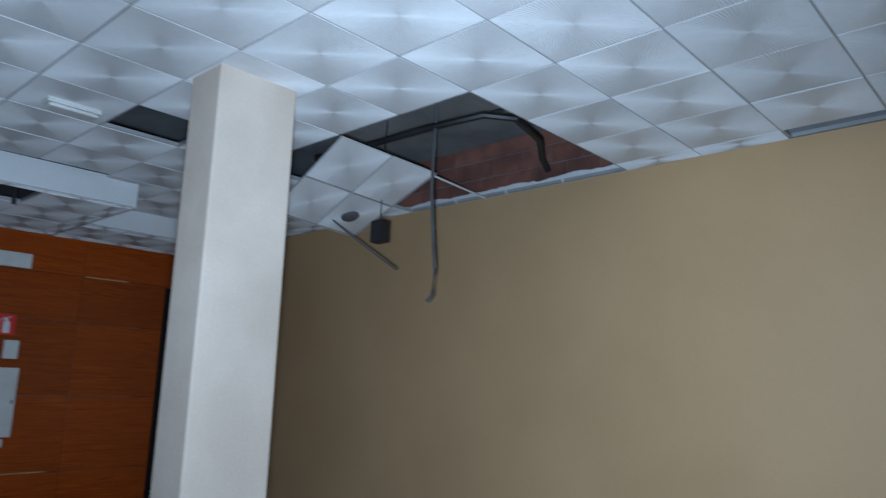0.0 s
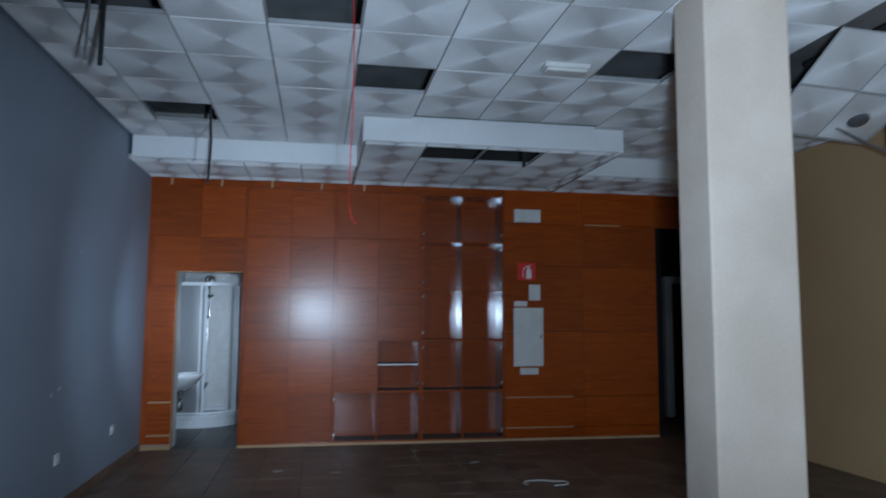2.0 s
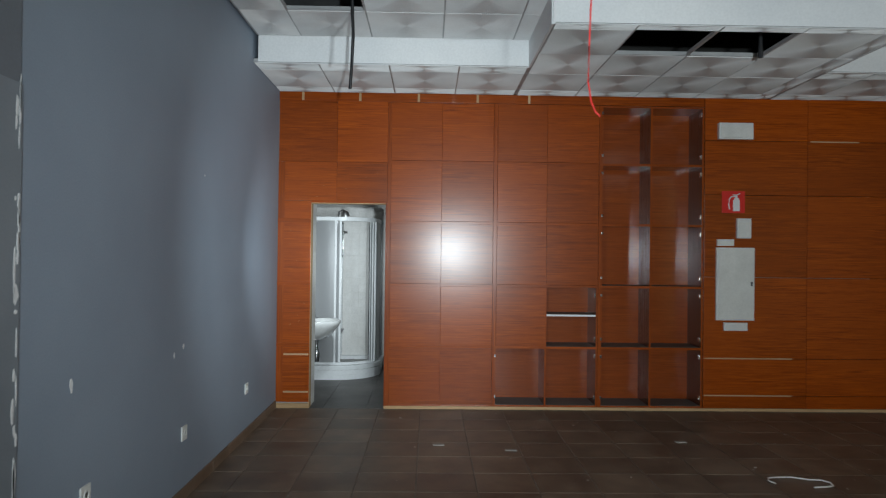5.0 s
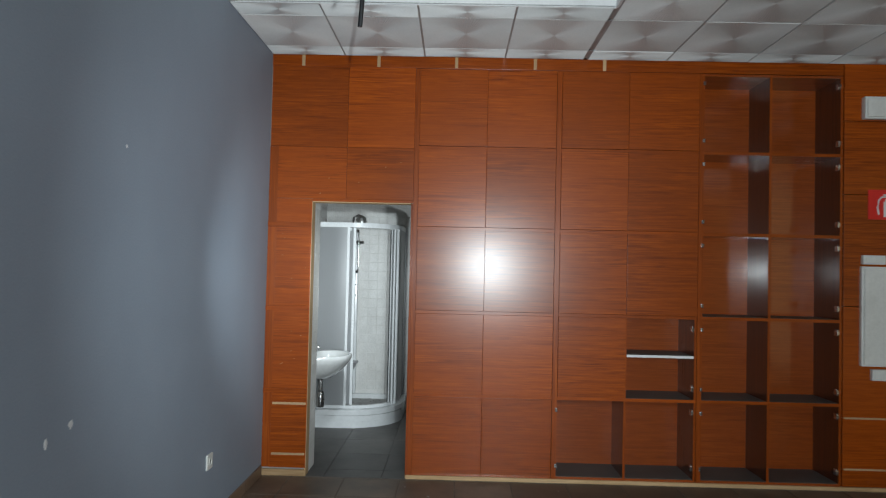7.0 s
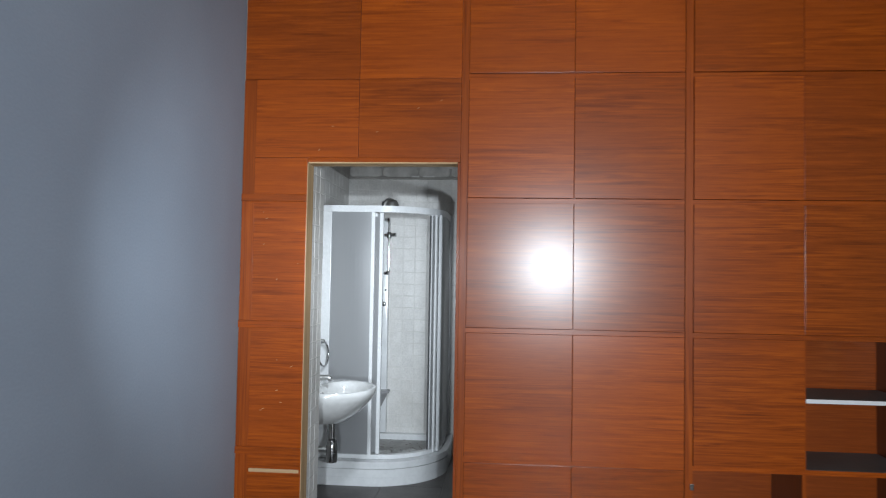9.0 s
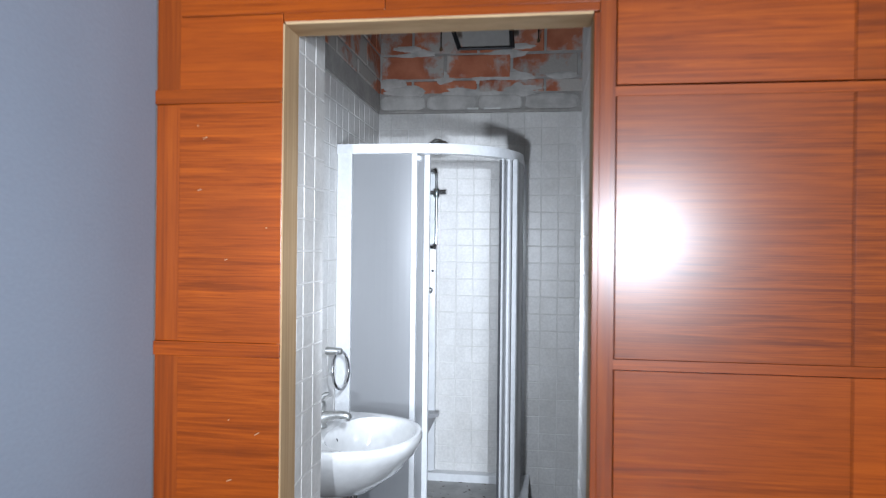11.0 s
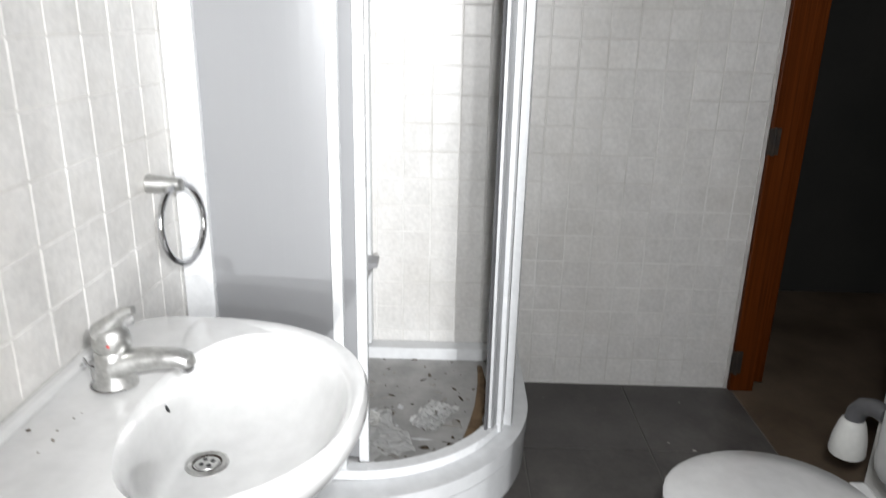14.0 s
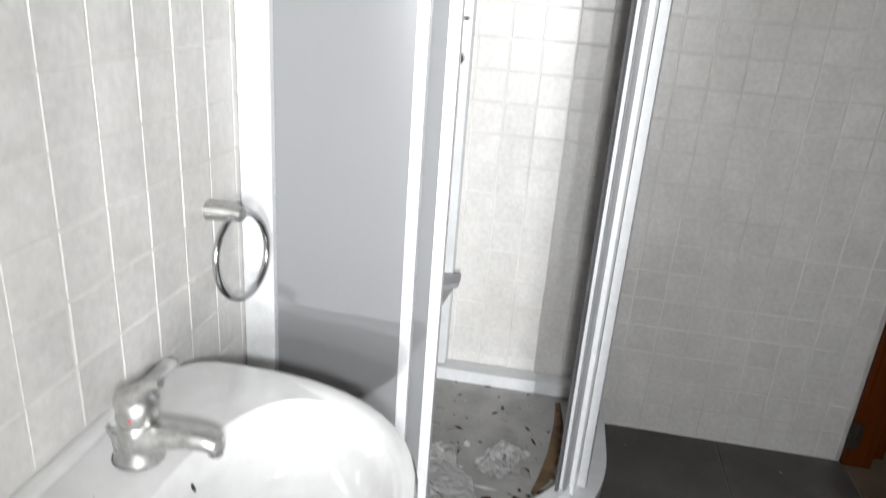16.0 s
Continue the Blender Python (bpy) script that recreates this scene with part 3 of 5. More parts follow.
light = base("emergency_light", (3.66, 3.6, UP - 0.05), "small white emergency light on the ceiling", "light fixture")
part("housing", block(3.60, 3.72, 3.44, 3.77, UP - 0.035, UP + 0.003, 0.008), M_PLASTIC, light)
part("cover", block(3.61, 3.71, 3.455, 3.755, UP - 0.06, UP - 0.035, 0.014), M_PLASTIC, light, "milky plastic cover")
for h in HOLES[:5]:
    bm = bmesh.new()
    tube(bm, [(h[0] - 0.2, (h[2] + h[3]) / 2 + 0.1, SLAB - 0.05), (h[1] + 0.2, (h[2] + h[3]) / 2 - 0.05, SLAB - 0.05)], 0.052, 10)
    solid("duct_pipe", bm, M_STEEL, "grey service pipe above the hung ceiling", "pipe", smooth=True)

# ---- the wood-clad end wall ----
DOOR0, DOOR1, DOOR_H = 0.32, 1.035, 1.97
solid("wall_west_left", block(-0.32, -0.016, -0.2, DOOR0 - 0.012, 0, SLAB), M_PLASTER, "partition beside the washroom door", "wall", "structure")
solid("wall_west", block(-0.46, -0.375, DOOR1 + 0.012, 6.12, 0, SLAB), M_PLASTER, "partition behind the cabinets", "wall", "structure")
solid("wall_west_jamb", block(-0.375, -0.016, DOOR1 + 0.012, 1.05, 0, SLAB), M_PLASTER, "partition end beside the washroom door", "wall", "structure")
solid("wall_west_head", block(-0.07, -0.016, DOOR0 - 0.012, DOOR1 + 0.012, DOOR_H + 0.02, SLAB), M_PLASTER, "thin partition over the washroom door", "wall", "structure")
# the void's darkness is put into this wall's colour
solid("wall_west_top", block(-0.375, -0.016, 1.05, 7.0, LOW + 0.01, SLAB), M_SHADE_PLASTER, "partition above the cabinets, coloured near-black for shade", "wall", "structure")

clad = base("wood_cladding", (0, 2.0, 0), "glossy red-brown veneered wall cladding with narrow joints", "wall cladding", kind="structure")


def sheet(y0, y1, z0, z1, x1=0.0, mat=None, name="panel", thick=0.016, bevel=0.0015):
    return part(name, block(x1 - thick, x1, y0, y1, z0, z1, bevel), mat or M_WOOD, clad)


ROWS_Z = (0.028, 0.593, 1.187, 1.789, 2.374, 2.958)
for z0, z1 in zip(ROWS_Z[:3], ROWS_Z[1:4]):
    sheet(0.062, 0.318, z0 + 0.03, z1 - 0.004)
    sheet(0.0, 0.0615, z0 + 0.03, z1 - 0.004, -0.006, M_WOOD_V, "post")
    sheet(0.0, 0.318, z1 - 0.0038, z1 + 0.0298, 0.003, M_WOOD, "rail")
sheet(0.062, 0.318, 1.8192, 1.992)
sheet(0.0, 0.0615, 1.8192, 2.37, -0.006, M_WOOD_V, "post")
sheet(0.062, 0.5608, 1.994, 2.370)
sheet(0.3195, 1.0465, 1.974, 1.9935)
sheet(0.562, 1.047, 1.994, 2.370)
sheet(0.004, 0.5608, 2.3715, 2.9575)
sheet(0.562, 1.047, 2.3715, 2.9575)
sheet(0.0, 4.125, 2.959, LOW - 0.004, -0.004, M_WOOD, "frieze")
for y in (0.227, 0.775, 1.34, 1.91, 2.41):
    part("batten", block(-0.004, 0.0015, y - 0.011, y + 0.011, 2.962, LOW - 0.006), M_PINE, clad, "raw pale batten end")
for z in (0.515, 0.155):
    part("bare_strip", block(-0.003, 0.0015, 0.07, 0.31, z - 0.008, z + 0.008), M_PINE_Y, clad, "raw pale strip of wood")
part("bare_strip", block(-0.005, -0.001, 0.064, 0.316, 1.1885, 1.1945), M_PINE_Y, clad, "raw pale strip of wood")
flecks = random.Random(21)
for n in range(16):
    y = flecks.uniform(0.07, 0.31) if n < 11 else flecks.uniform(0.35, 1.0)
    z = flecks.uniform(0.75, 1.95) if n < 11 else flecks.uniform(2.0, 2.3)
    w = flecks.uniform(0.004, 0.012)
    part("scratch", tube(bmesh.new(), [(0.0002, y, z), (0.0006, y + w, z + w * flecks.uniform(0.1, 0.6))], 0.0011, 4), M_PINE_Y, clad, "pale scratch in the veneer")
# right-hand field beyond the open shelves
for y0, y1 in ((4.13, 5.14), (5.144, 6.12)):
    for z0, z1 in ((0.03, 0.15), (0.154, 0.51), (0.514, 1.30), (1.304, 2.10), (2.104, 2.63), (2.634, LOW - 0.004)):
        sheet(y0, y1, z0, z1)
for z in (0.512, 0.152):
    part("bare_strip", block(-0.003, 0.0015, 4.14, 5.0, z - 0.006, z + 0.006), M_PINE_Y, clad, "raw pale strip of wood")
part("bare_strip", block(-0.003, 0.0015, 5.17, 5.65, 2.632 - 0.006, 2.632 + 0.006), M_PINE_Y, clad, "raw pale strip of wood")
part("plinth", block(-0.02, 0.004, 1.04, 6.12, 0.0, 0.027, 0.002), M_PINE_Y, clad, "bare pale wood plinth")
part("plinth", block(-0.02, 0.004, 0.0, 0.318, 0.0, 0.045, 0.002), M_PINE_Y, clad, "bare pale wood plinth")

# door lining of raw pine
lining = base("door_1", (0, 0.68, 0), "raw pine door lining without a door leaf", "door frame", kind="structure")
part("jamb", block(-0.10, -0.001, DOOR0 - 0.011, DOOR0 + 0.002, 0, DOOR_H, 0.002), M_PINE, lining)
part("jamb", block(-0.10, -0.012, DOOR1 - 0.002, DOOR1 + 0.0115, 0, DOOR_H, 0.002), M_PINE, lining)
part("head", block(-0.10, -0.002, DOOR0 + 0.002, DOOR1 - 0.002, DOOR_H - 0.002, DOOR_H + 0.018, 0.002), M_PINE_Y, lining)
part("cover_strip", block(-0.0115, 0.0, DOOR1 - 0.001, DOOR1 + 0.0125, 0.028, DOOR_H, 0.001), M_WOOD_V, lining, "red-brown veneer edge")


# ---- cabinets ----
def hinge(y, z, side, parent):
    """A small cup hinge left on a cabinet side."""
    bm = block(-0.055, -0.014, min(y, y + side * 0.012), max(y, y + side * 0.012), z - 0.022, z + 0.022, 0.003)
    cube(bm, -0.02, 0.006, min(y + side * 0.004, y + side * 0.022), max(y + side * 0.004, y + side * 0.022), z - 0.014, z + 0.014, 0.003)
    part("hinge", bm, M_CHROME, parent, "nickel cup hinge with no door")


def cabinet(y0, ym, y1, shut, label):
    """A wall-high cabinet of two columns and five rows; shut holds the (column, row) pairs that still have a door."""
    c = base("wall_cabinet", (-0.18, (y0 + y1) / 2, 0), label, "cabinet", "cabinets along the end wall")
    t = 0.017
    for y in (y0 + t / 2, ym, y1 - t / 2):
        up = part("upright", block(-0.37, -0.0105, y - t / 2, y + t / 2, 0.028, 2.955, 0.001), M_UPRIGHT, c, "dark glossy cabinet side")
        part("lipping", block(-0.0104, -0.0082, y - t / 2, y + t / 2, 0.028, 2.955), M_WOOD_V, up, "red-brown front edge")
    for k, z in enumerate(ROWS_Z):
        for a, b in ((y0 + t, ym - t / 2), (ym + t / 2, y1 - t)):
            part("shelf_board", block(-0.365, -0.009, a, b, z - 0.002 if k < 5 else z - 0.02, z + 0.016 if k < 5 else z - 0.003, 0.001), M_WOOD_IN, c)
            open_above = ((0 if a < ym - 0.1 else 1), k) not in shut
            if open_above and k < 5:
                part("dusty_lining", block(-0.362, -0.012, a + 0.001, b - 0.001, z + 0.0165, z + 0.0185), M_SHELF, c, "grey dusty shelf surface")
    part("back_board", block(-0.374, -0.366, y0, y1, 0.028, 2.955), M_WOOD_IN, c)
    for col, (a, b) in enumerate(((y0, ym), (ym, y1))):
        for r, (z0, z1) in enumerate(zip(ROWS_Z, ROWS_Z[1:])):
            if (col, r) in shut:
                lo = a + (0.0355 if col == 0 else 0.001)
                hi = b - (0.001 if col == 0 else 0.003)
                tilt = random.uniform(-0.0012, 0.0012)
                part("door", block(-0.0068 + tilt, 0.0050 + tilt, lo, hi, z0 + 0.020, z1 - 0.0045, 0.0014), M_WOOD, c)
            else:
                s = 1 if col == 0 else -1
                edge = a + t if col == 0 else b - t
                for z in (z0 + 0.095, z1 - 0.075):
                    hinge(edge, z, s, c)
    part("edge_strip", block(-0.008, -0.004, y0, y0 + 0.034, 0.028, 2.955), M_WOOD_V, c)
    for k, z in enumerate(ROWS_Z[1:5]):
        part("edge_rail", block(-0.009, -0.005, y0 + 0.034, y1 - 0.002, z - 0.004, z + 0.018), M_WOOD, c)
    return c


cabinet(1.048, 1.572, 2.073, {(a, b) for a in (0, 1) for b in range(5)}, "red-brown veneered wall cabinet with all doors shut")
mixed = cabinet(2.075, 2.592, 3.098, {(0, 1), (0, 2), (0, 3), (0, 4), (1, 2), (1, 3), (1, 4)}, "red-brown wall cabinet with three open bays below")
part("white_shelf", block(-0.355, -0.012, 2.602, 3.08, 0.905, 0.921, 0.001), M_SHELF, mixed, "loose grey shelf with a white front edge")
part("shelf_edge", block(-0.0118, -0.009, 2.602, 3.08, 0.904, 0.922), M_WHITE, mixed, "white shelf edge")
cabinet(3.10, 3.61, 4.125, set(), "red-brown wall cabinet, all bays open without doors")

# ---- things fixed to the end wall ----
ex = base("exit_light", (0.02, 4.42, 2.64), "blank white emergency light box on the wood wall", "light fixture")
part("housing", block(0.0, 0.05, 4.25, 4.585, 2.64, 2.80, 0.006), M_PLASTIC, ex)
part("cover", block(0.05, 0.062, 4.262, 4.573, 2.652, 2.788, 0.005), M_PLASTIC, ex)
sg = base("extinguisher_sign", (0.003, 4.43, 1.927), "red sign with a white extinguisher picture", "sign")
part("plate", block(0.0, 0.004, 4.30, 4.525, 1.927, 2.14), M_RED, sg)
bm = block(0.0042, 0.0062, 4.408, 4.474, 1.945, 2.055, 0.0008)
cube(bm, 0.0042, 0.0062, 4.418, 4.464, 2.0555, 2.073)
cube(bm, 0.0042, 0.0062, 4.430, 4.452, 2.0735, 2.096)
tube(bm, [(0.0052, 4.475, 2.118), (0.0052, 4.445, 2.102), (0.0052, 4.405, 2.104)], 0.0055, 4)
tube(bm, [(0.0052, 4.43, 2.09), (0.0052, 4.395, 2.088), (0.0052, 4.372, 2.062), (0.0052, 4.366, 2.01), (0.0052, 4.374, 1.962)], 0.0065, 4)
part("picture", bm, M_WHITE, sg, "white extinguisher outline")
for nm, y0, y1, z0, z1, lab in (("thermostat", 4.44, 4.577, 1.68, 1.874, "white plastic wall control box"), ("switch_box", 4.25, 4.41, 1.605, 1.67, "small white switch box over the fuse box"), ("cable_box", 4.32, 4.547, 0.785, 0.864, "small white cable box below the fuse box")):
    b = base(nm, (0.02, (y0 + y1) / 2, z0), lab, nm.replace("_", " "))
    part("body", block(0.0, 0.035, y0, y1, z0, z1, 0.005), M_PLASTIC, b)
    part("cover", block(0.035, 0.04, y0 + 0.012, y1 - 0.012, z0 + 0.012, z1 - 0.012, 0.002), M_PLASTIC, b)
fu = base("fuse_box", (0.03, 4.43, 0.884), "flat white metal fuse box with a shut door", "fuse box")
part("frame", block(0.0, 0.03, 4.243, 4.614, 0.884, 1.59, 0.004), M_PLASTIC, fu)
fd = part("door", block(0.03, 0.042, 4.258, 4.599, 0.90, 1.574, 0.004), M_PLASTIC, fu)
part("latch", block(0.042, 0.05, 4.57, 4.588, 1.22, 1.26, 0.002), M_GREYP, fd)


def socket(x, z, w=0.085, h=0.085):
    s = base("wall_socket", (x, 0.005, z - h / 2), "white plastic wall socket on the grey wall", "socket", "wall sockets")
    p = part("plate", block(x - w / 2, x + w / 2, 0.0, 0.010, z - h / 2, z + h / 2, 0.003), M_PLASTIC, s)
    bm = lathe(bmesh.new(), [(0.022, 0), (0.022, 0.004), (0.019, 0.004), (0.017, -0.002)], Matrix.Translation((x, 0.010, z)) @ pose(0, 0, 0, -90), 16)
    part("insert", bm, M_PLASTIC, p)


socket(3.74, 0.44)
socket(2.53, 0.40)
socket(1.10, 0.395)


def chip(name, x, y, z, w, h, lab, mat):
    """A ragged patch where paint is gone."""
    n = 9
    bm = bmesh.new()
    pts = [(math.cos(2 * math.pi * k / n) * w * random.uniform(0.3, 0.55), math.sin(2 * math.pi * k / n) * h * random.uniform(0.3, 0.55)) for k in range(n)]
    front = [bm.verts.new((x + a, y + 0.0012, z + b)) for a, b in pts]
    back = [bm.verts.new((x + a * 1.1, y, z + b * 1.1)) for a, b in pts]
    for k in range(n):
        bm.faces.new((back[k], back[(k + 1) % n], front[(k + 1) % n], front[k]))
    bm.faces.new(front)
    solid(name, bm, mat, lab, "paint chip", "structure")


for x, y, z, w, h in ((3.86, 0.0, 0.93, 0.03, 0.07), (2.70, 0.0, 0.89, 0.02, 0.04), (2.55, 0.0, 0.92, 0.03, 0.035), (2.2, 0.0, 1.98, 0.015, 0.015)):
    chip("trim_chip", x, y, z, w, h, "white filler patch in the grey paint", M_WHITE)
for z, h, w in ((1.98, 0.09, 0.02), (1.92, 0.05, 0.012), (1.66, 0.02, 0.014), (1.4, 0.2, 0.012), (1.33, 0.07, 0.035), (1.27, 0.02, 0.02), (1.05, 0.05, 0.014), (0.93, 0.09, 0.02), (0.86, 0.05, 0.015), (0.6, 0.3, 0.014), (0.5, 0.08, 0.022), (0.33, 0.1, 0.03)):
    chip("trim_chip", 4.325 + random.uniform(0, 0.02), 0.0422, z, w, h, "white worn paint at the wall corner", M_WHITE)

worn = random.Random(17)
for n in range(22):
    chip("trim_chip", 4.316 + worn.uniform(0, 0.012), 0.0422, worn.uniform(0.08, 2.03), worn.uniform(0.008, 0.018), worn.uniform(0.03, 0.16), "white worn paint at the wall corner", M_WHITE)
bm = tube(bmesh.new(), [(2.16 + 0.11 * math.cos(a * 0.5) * (0.9 + 0.2 * math.sin(a)), 3.93 + 0.20 * math.sin(a * 0.5 + 0.2), 0.007 + 0.006 * math.sin(a * 1.3) ** 2) for a in range(11)], 0.005, 6)
solid("loose_cable", bm, M_PLASTIC, "loop of white cable on the floor", "cable", smooth=True)

crumbs = random.Random(31)
bm = bmesh.new()
for n in range(60):
    x, y, r = crumbs.uniform(0.15, 3.6), crumbs.uniform(0.6, 4.6), crumbs.choice((0.003, 0.004, 0.006, 0.009))
    m = Matrix.Translation((x, y, r * 0.45)) @ Matrix.Diagonal((1.0, crumbs.uniform(0.5, 1.4), 0.45, 1.0))
    bmesh.ops.create_icosphere(bm, subdivisions=1, radius=r, matrix=m)
for x, y in ((1.28, 1.55), (1.42, 2.10), (1.15, 3.50)):
    cube(bm, x - 0.02, x + 0.02, y - 0.045, y + 0.045, 0.0004, 0.006, 0.002)
tagged(new("floor_crumbs", finish("floor_crumbs", bm, M_PLASTER)), "pale plaster crumbs and chips on the brown floor", "litter", kind="stuff")

# ---- dark passage beyond the hall's far corner ----
solid("floor_passage", block(-3.4, 0.0, 6.0, 8.0, -0.1, -0.002), M_SKIRT, "brown tiled passage floor", "floor", "structure")
solid("wall_passage_side", block(-3.4, -0.03, 6.0, 6.12, 0, SLAB), M_SHADE_PLASTER, "plaster wall of the passage, coloured near-black for shade", "wall", "structure")
solid("wall_passage_far", block(-3.4, 0.2, 7.9, 8.05, 0, SLAB), M_SHADE_PLASTER, "plaster wall of the passage, coloured near-black for shade", "wall", "structure")
solid("wall_passage_end", block(-3.5, -3.4, 6.0, 8.05, 0, SLAB), M_SHADE_PLASTER, "plaster end wall of the passage, coloured near-black for shade", "wall", "structure")
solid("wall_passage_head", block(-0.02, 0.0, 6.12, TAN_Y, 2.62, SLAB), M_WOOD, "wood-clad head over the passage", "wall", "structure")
solid("wall_passage_front", block(0.0, 0.2, TAN_Y + 0.2, 8.05, 0, SLAB), M_SHADE_PLASTER, "wall beside the passage, coloured near-black for shade", "wall", "structure")
fr = base("door_2", (-1.25, 7.3, 0), "pale door lining at the end of the dark passage", "door frame", kind="structure")
for y in (6.88, 7.58):
    part("jamb", block(-1.32, -1.22, y, y + 0.11, 0.06, 1.98, 0.004), M_PLASTER, fr)
part("head", block(-1.32, -1.22, 6.88, 7.69, 1.98, 2.08, 0.004), M_PLASTER, fr)
pb = base("passage_sign", (-1.2, 7.5, 2.12), "pale blank sign box in the dark passage", "sign")
part("body", block(-1.27, -1.22, 7.42, 7.72, 2.12, 2.44, 0.004), M_PLASTIC, pb)
solid("wall_passage_cross", block(-1.40, -1.32, 6.12, 6.88, 0, SLAB), M_SHADE_PLASTER, "cross wall of the passage, coloured near-black for shade", "wall", "structure")

# ---- washroom shell ----
FAR, LEFT, RIGHT, BTOP = -2.44, -0.02, 1.70, 2.226
solid("floor_washroom", block(-3.6, 0.0, -0.2, 6.0, -0.12, -0.006), M_BGROUT, "dark slate tiled washroom floor", "floor", "structure")
WFLOOR = bpy.data.objects["floor_washroom"]
wl = solid("wall_bath_left", block(FAR - 0.2, -0.32, LEFT - 0.2, LEFT - 0.0016, 0, SLAB), M_TGROUT, "white tiled washroom wall, bare brick on top", "wall", "structure")
wf = solid("wall_bath_far", block(FAR - 0.15, FAR - 0.0016, LEFT - 0.0016, RIGHT - 0.02, 0, SLAB), M_TGROUT, "white tiled washroom wall, bare red brick on top", "wall", "structure")
solid("wall_bath_right", block(-1.62, -0.46, RIGHT + 0.02, RIGHT + 0.12, 0, SLAB), M_TGROUT, "pale washroom wall behind the toilet", "wall", "structure")
solid("wall_bath_right_head", block(FAR, -1.62, RIGHT + 0.02, RIGHT + 0.12, 2.1, SLAB), M_PLASTER, "wall over the inner door", "wall", "structure")
# inner room walls: lack of light painted as a near-black colour
solid("wall_inner_far", block(-3.6, -3.5, -0.2, 3.6, 0, SLAB), M_SHADE_PLASTER, "wall of the dark inner room, coloured near-black for shade", "wall", "structure")
solid("wall_inner_side", block(-3.6, -0.46, 3.5, 3.6, 0, SLAB), M_SHADE_PLASTER, "wall of the dark inner room, coloured near-black for shade", "wall", "structure")
solid("wall_inner_near", block(-3.6, FAR - 0.15, RIGHT - 0.14, RIGHT - 0.02, 0, SLAB), M_SHADE_PLASTER, "wall of the dark inner room, coloured near-black for shade", "wall", "structure")
solid("floor_inner", block(-3.5, -0.46, RIGHT + 0.0, 3.5, -0.1, -0.001), M_FLOOR, "brown tiled floor of the dark inner room", "floor", "structure")
solid("trim_tile_ledge", block(FAR - 0.012, FAR + 0.018, LEFT, RIGHT - 0.02, BTOP, BTOP + 0.018, 0.004), M_MORTAR, "rough mortar ledge on top of the tiles", "trim", "structure")
solid("trim_tile_ledge", block(FAR, -0.32, LEFT - 0.012, LEFT + 0.004, BTOP, BTOP + 0.018, 0.004), M_MORTAR, "rough mortar ledge on top of the tiles", "trim", "structure")
rev_l = solid("wall_reveal_left", block(-0.32, -0.1005, DOOR0 - 0.0118, DOOR0 - 0.0016, 0, SLAB), M_TGROUT, "white tiled door reveal", "wall", "structure")
rev_r = solid("wall_reveal_right", block(-0.468, -0.1005, DOOR1 + 0.0016, DOOR1 + 0.0118, 0, SLAB), M_TGROUT, "white tiled door reveal", "wall", "structure")

idf = base("door_3", (FAR, 1.75, 0), "orange-brown wooden door jamb with steel hinges", "door frame", kind="structure")
part("jamb", block(FAR - 0.09, FAR + 0.02, RIGHT - 0.015, RIGHT + 0.075, 0, 2.08, 0.004), M_JAMB, idf)
part("stop", block(FAR - 0.085, FAR + 0.0, RIGHT + 0.075, RIGHT + 0.115, 0.03, 2.06, 0.003), M_JAMB, idf)
part("head", block(FAR - 0.05, -1.62, RIGHT - 0.01, RIGHT + 0.1, 2.06, 2.12, 0.004), M_WOOD, idf)
for z in (0.12, 0.95, 1.8):
    bm = block(FAR + 0.018, FAR + 0.026, RIGHT - 0.025, RIGHT + 0.015, z - 0.045, z + 0.045, 0.002)
    tube(bm, [(FAR + 0.028, RIGHT - 0.005, z - 0.048), (FAR + 0.028, RIGHT - 0.005, z + 0.048)], 0.006, 8)
    part("hinge", bm, M_IRON, idf, "dark rusty hinge")
solid("trim_filler", block(FAR - 0.012, FAR + 0.004, RIGHT - 0.030, RIGHT - 0.016, 0, 2.1, 0.004), M_MORTAR_L, "crumbly filler between tiles and door jamb", "trim", "structure")


# ---- shower ----
def quad_path(inset, steps=28, radius=0.52, back=0.0):
    """Plan line of the quadrant from the left wall round to the far wall; back: how far its front is set back."""
    xf, yr = -1.515 - inset - back, 0.868 - inset
    r = radius - inset - back * 0.5
    cx, cy = xf - r, yr - r
    pts = [(xf, LEFT + 0.002)]
    for k in range(steps + 1):
        a = math.pi / 2 * k / steps
        pts.append((cx + r * math.cos(a), cy + r * math.sin(a)))
    pts.append((FAR + 0.002, yr))
    return pts


def arc_piece(inset, a0, a1, steps=8, radius=0.52):
    xf, yr = -1.515 - inset, 0.868 - inset
    r = radius - inset
    return [(xf - r + r * math.cos(radians(a0 + (a1 - a0) * k / steps)), yr - r + r * math.sin(radians(a0 + (a1 - a0) * k / steps))) for k in range(steps + 1)]


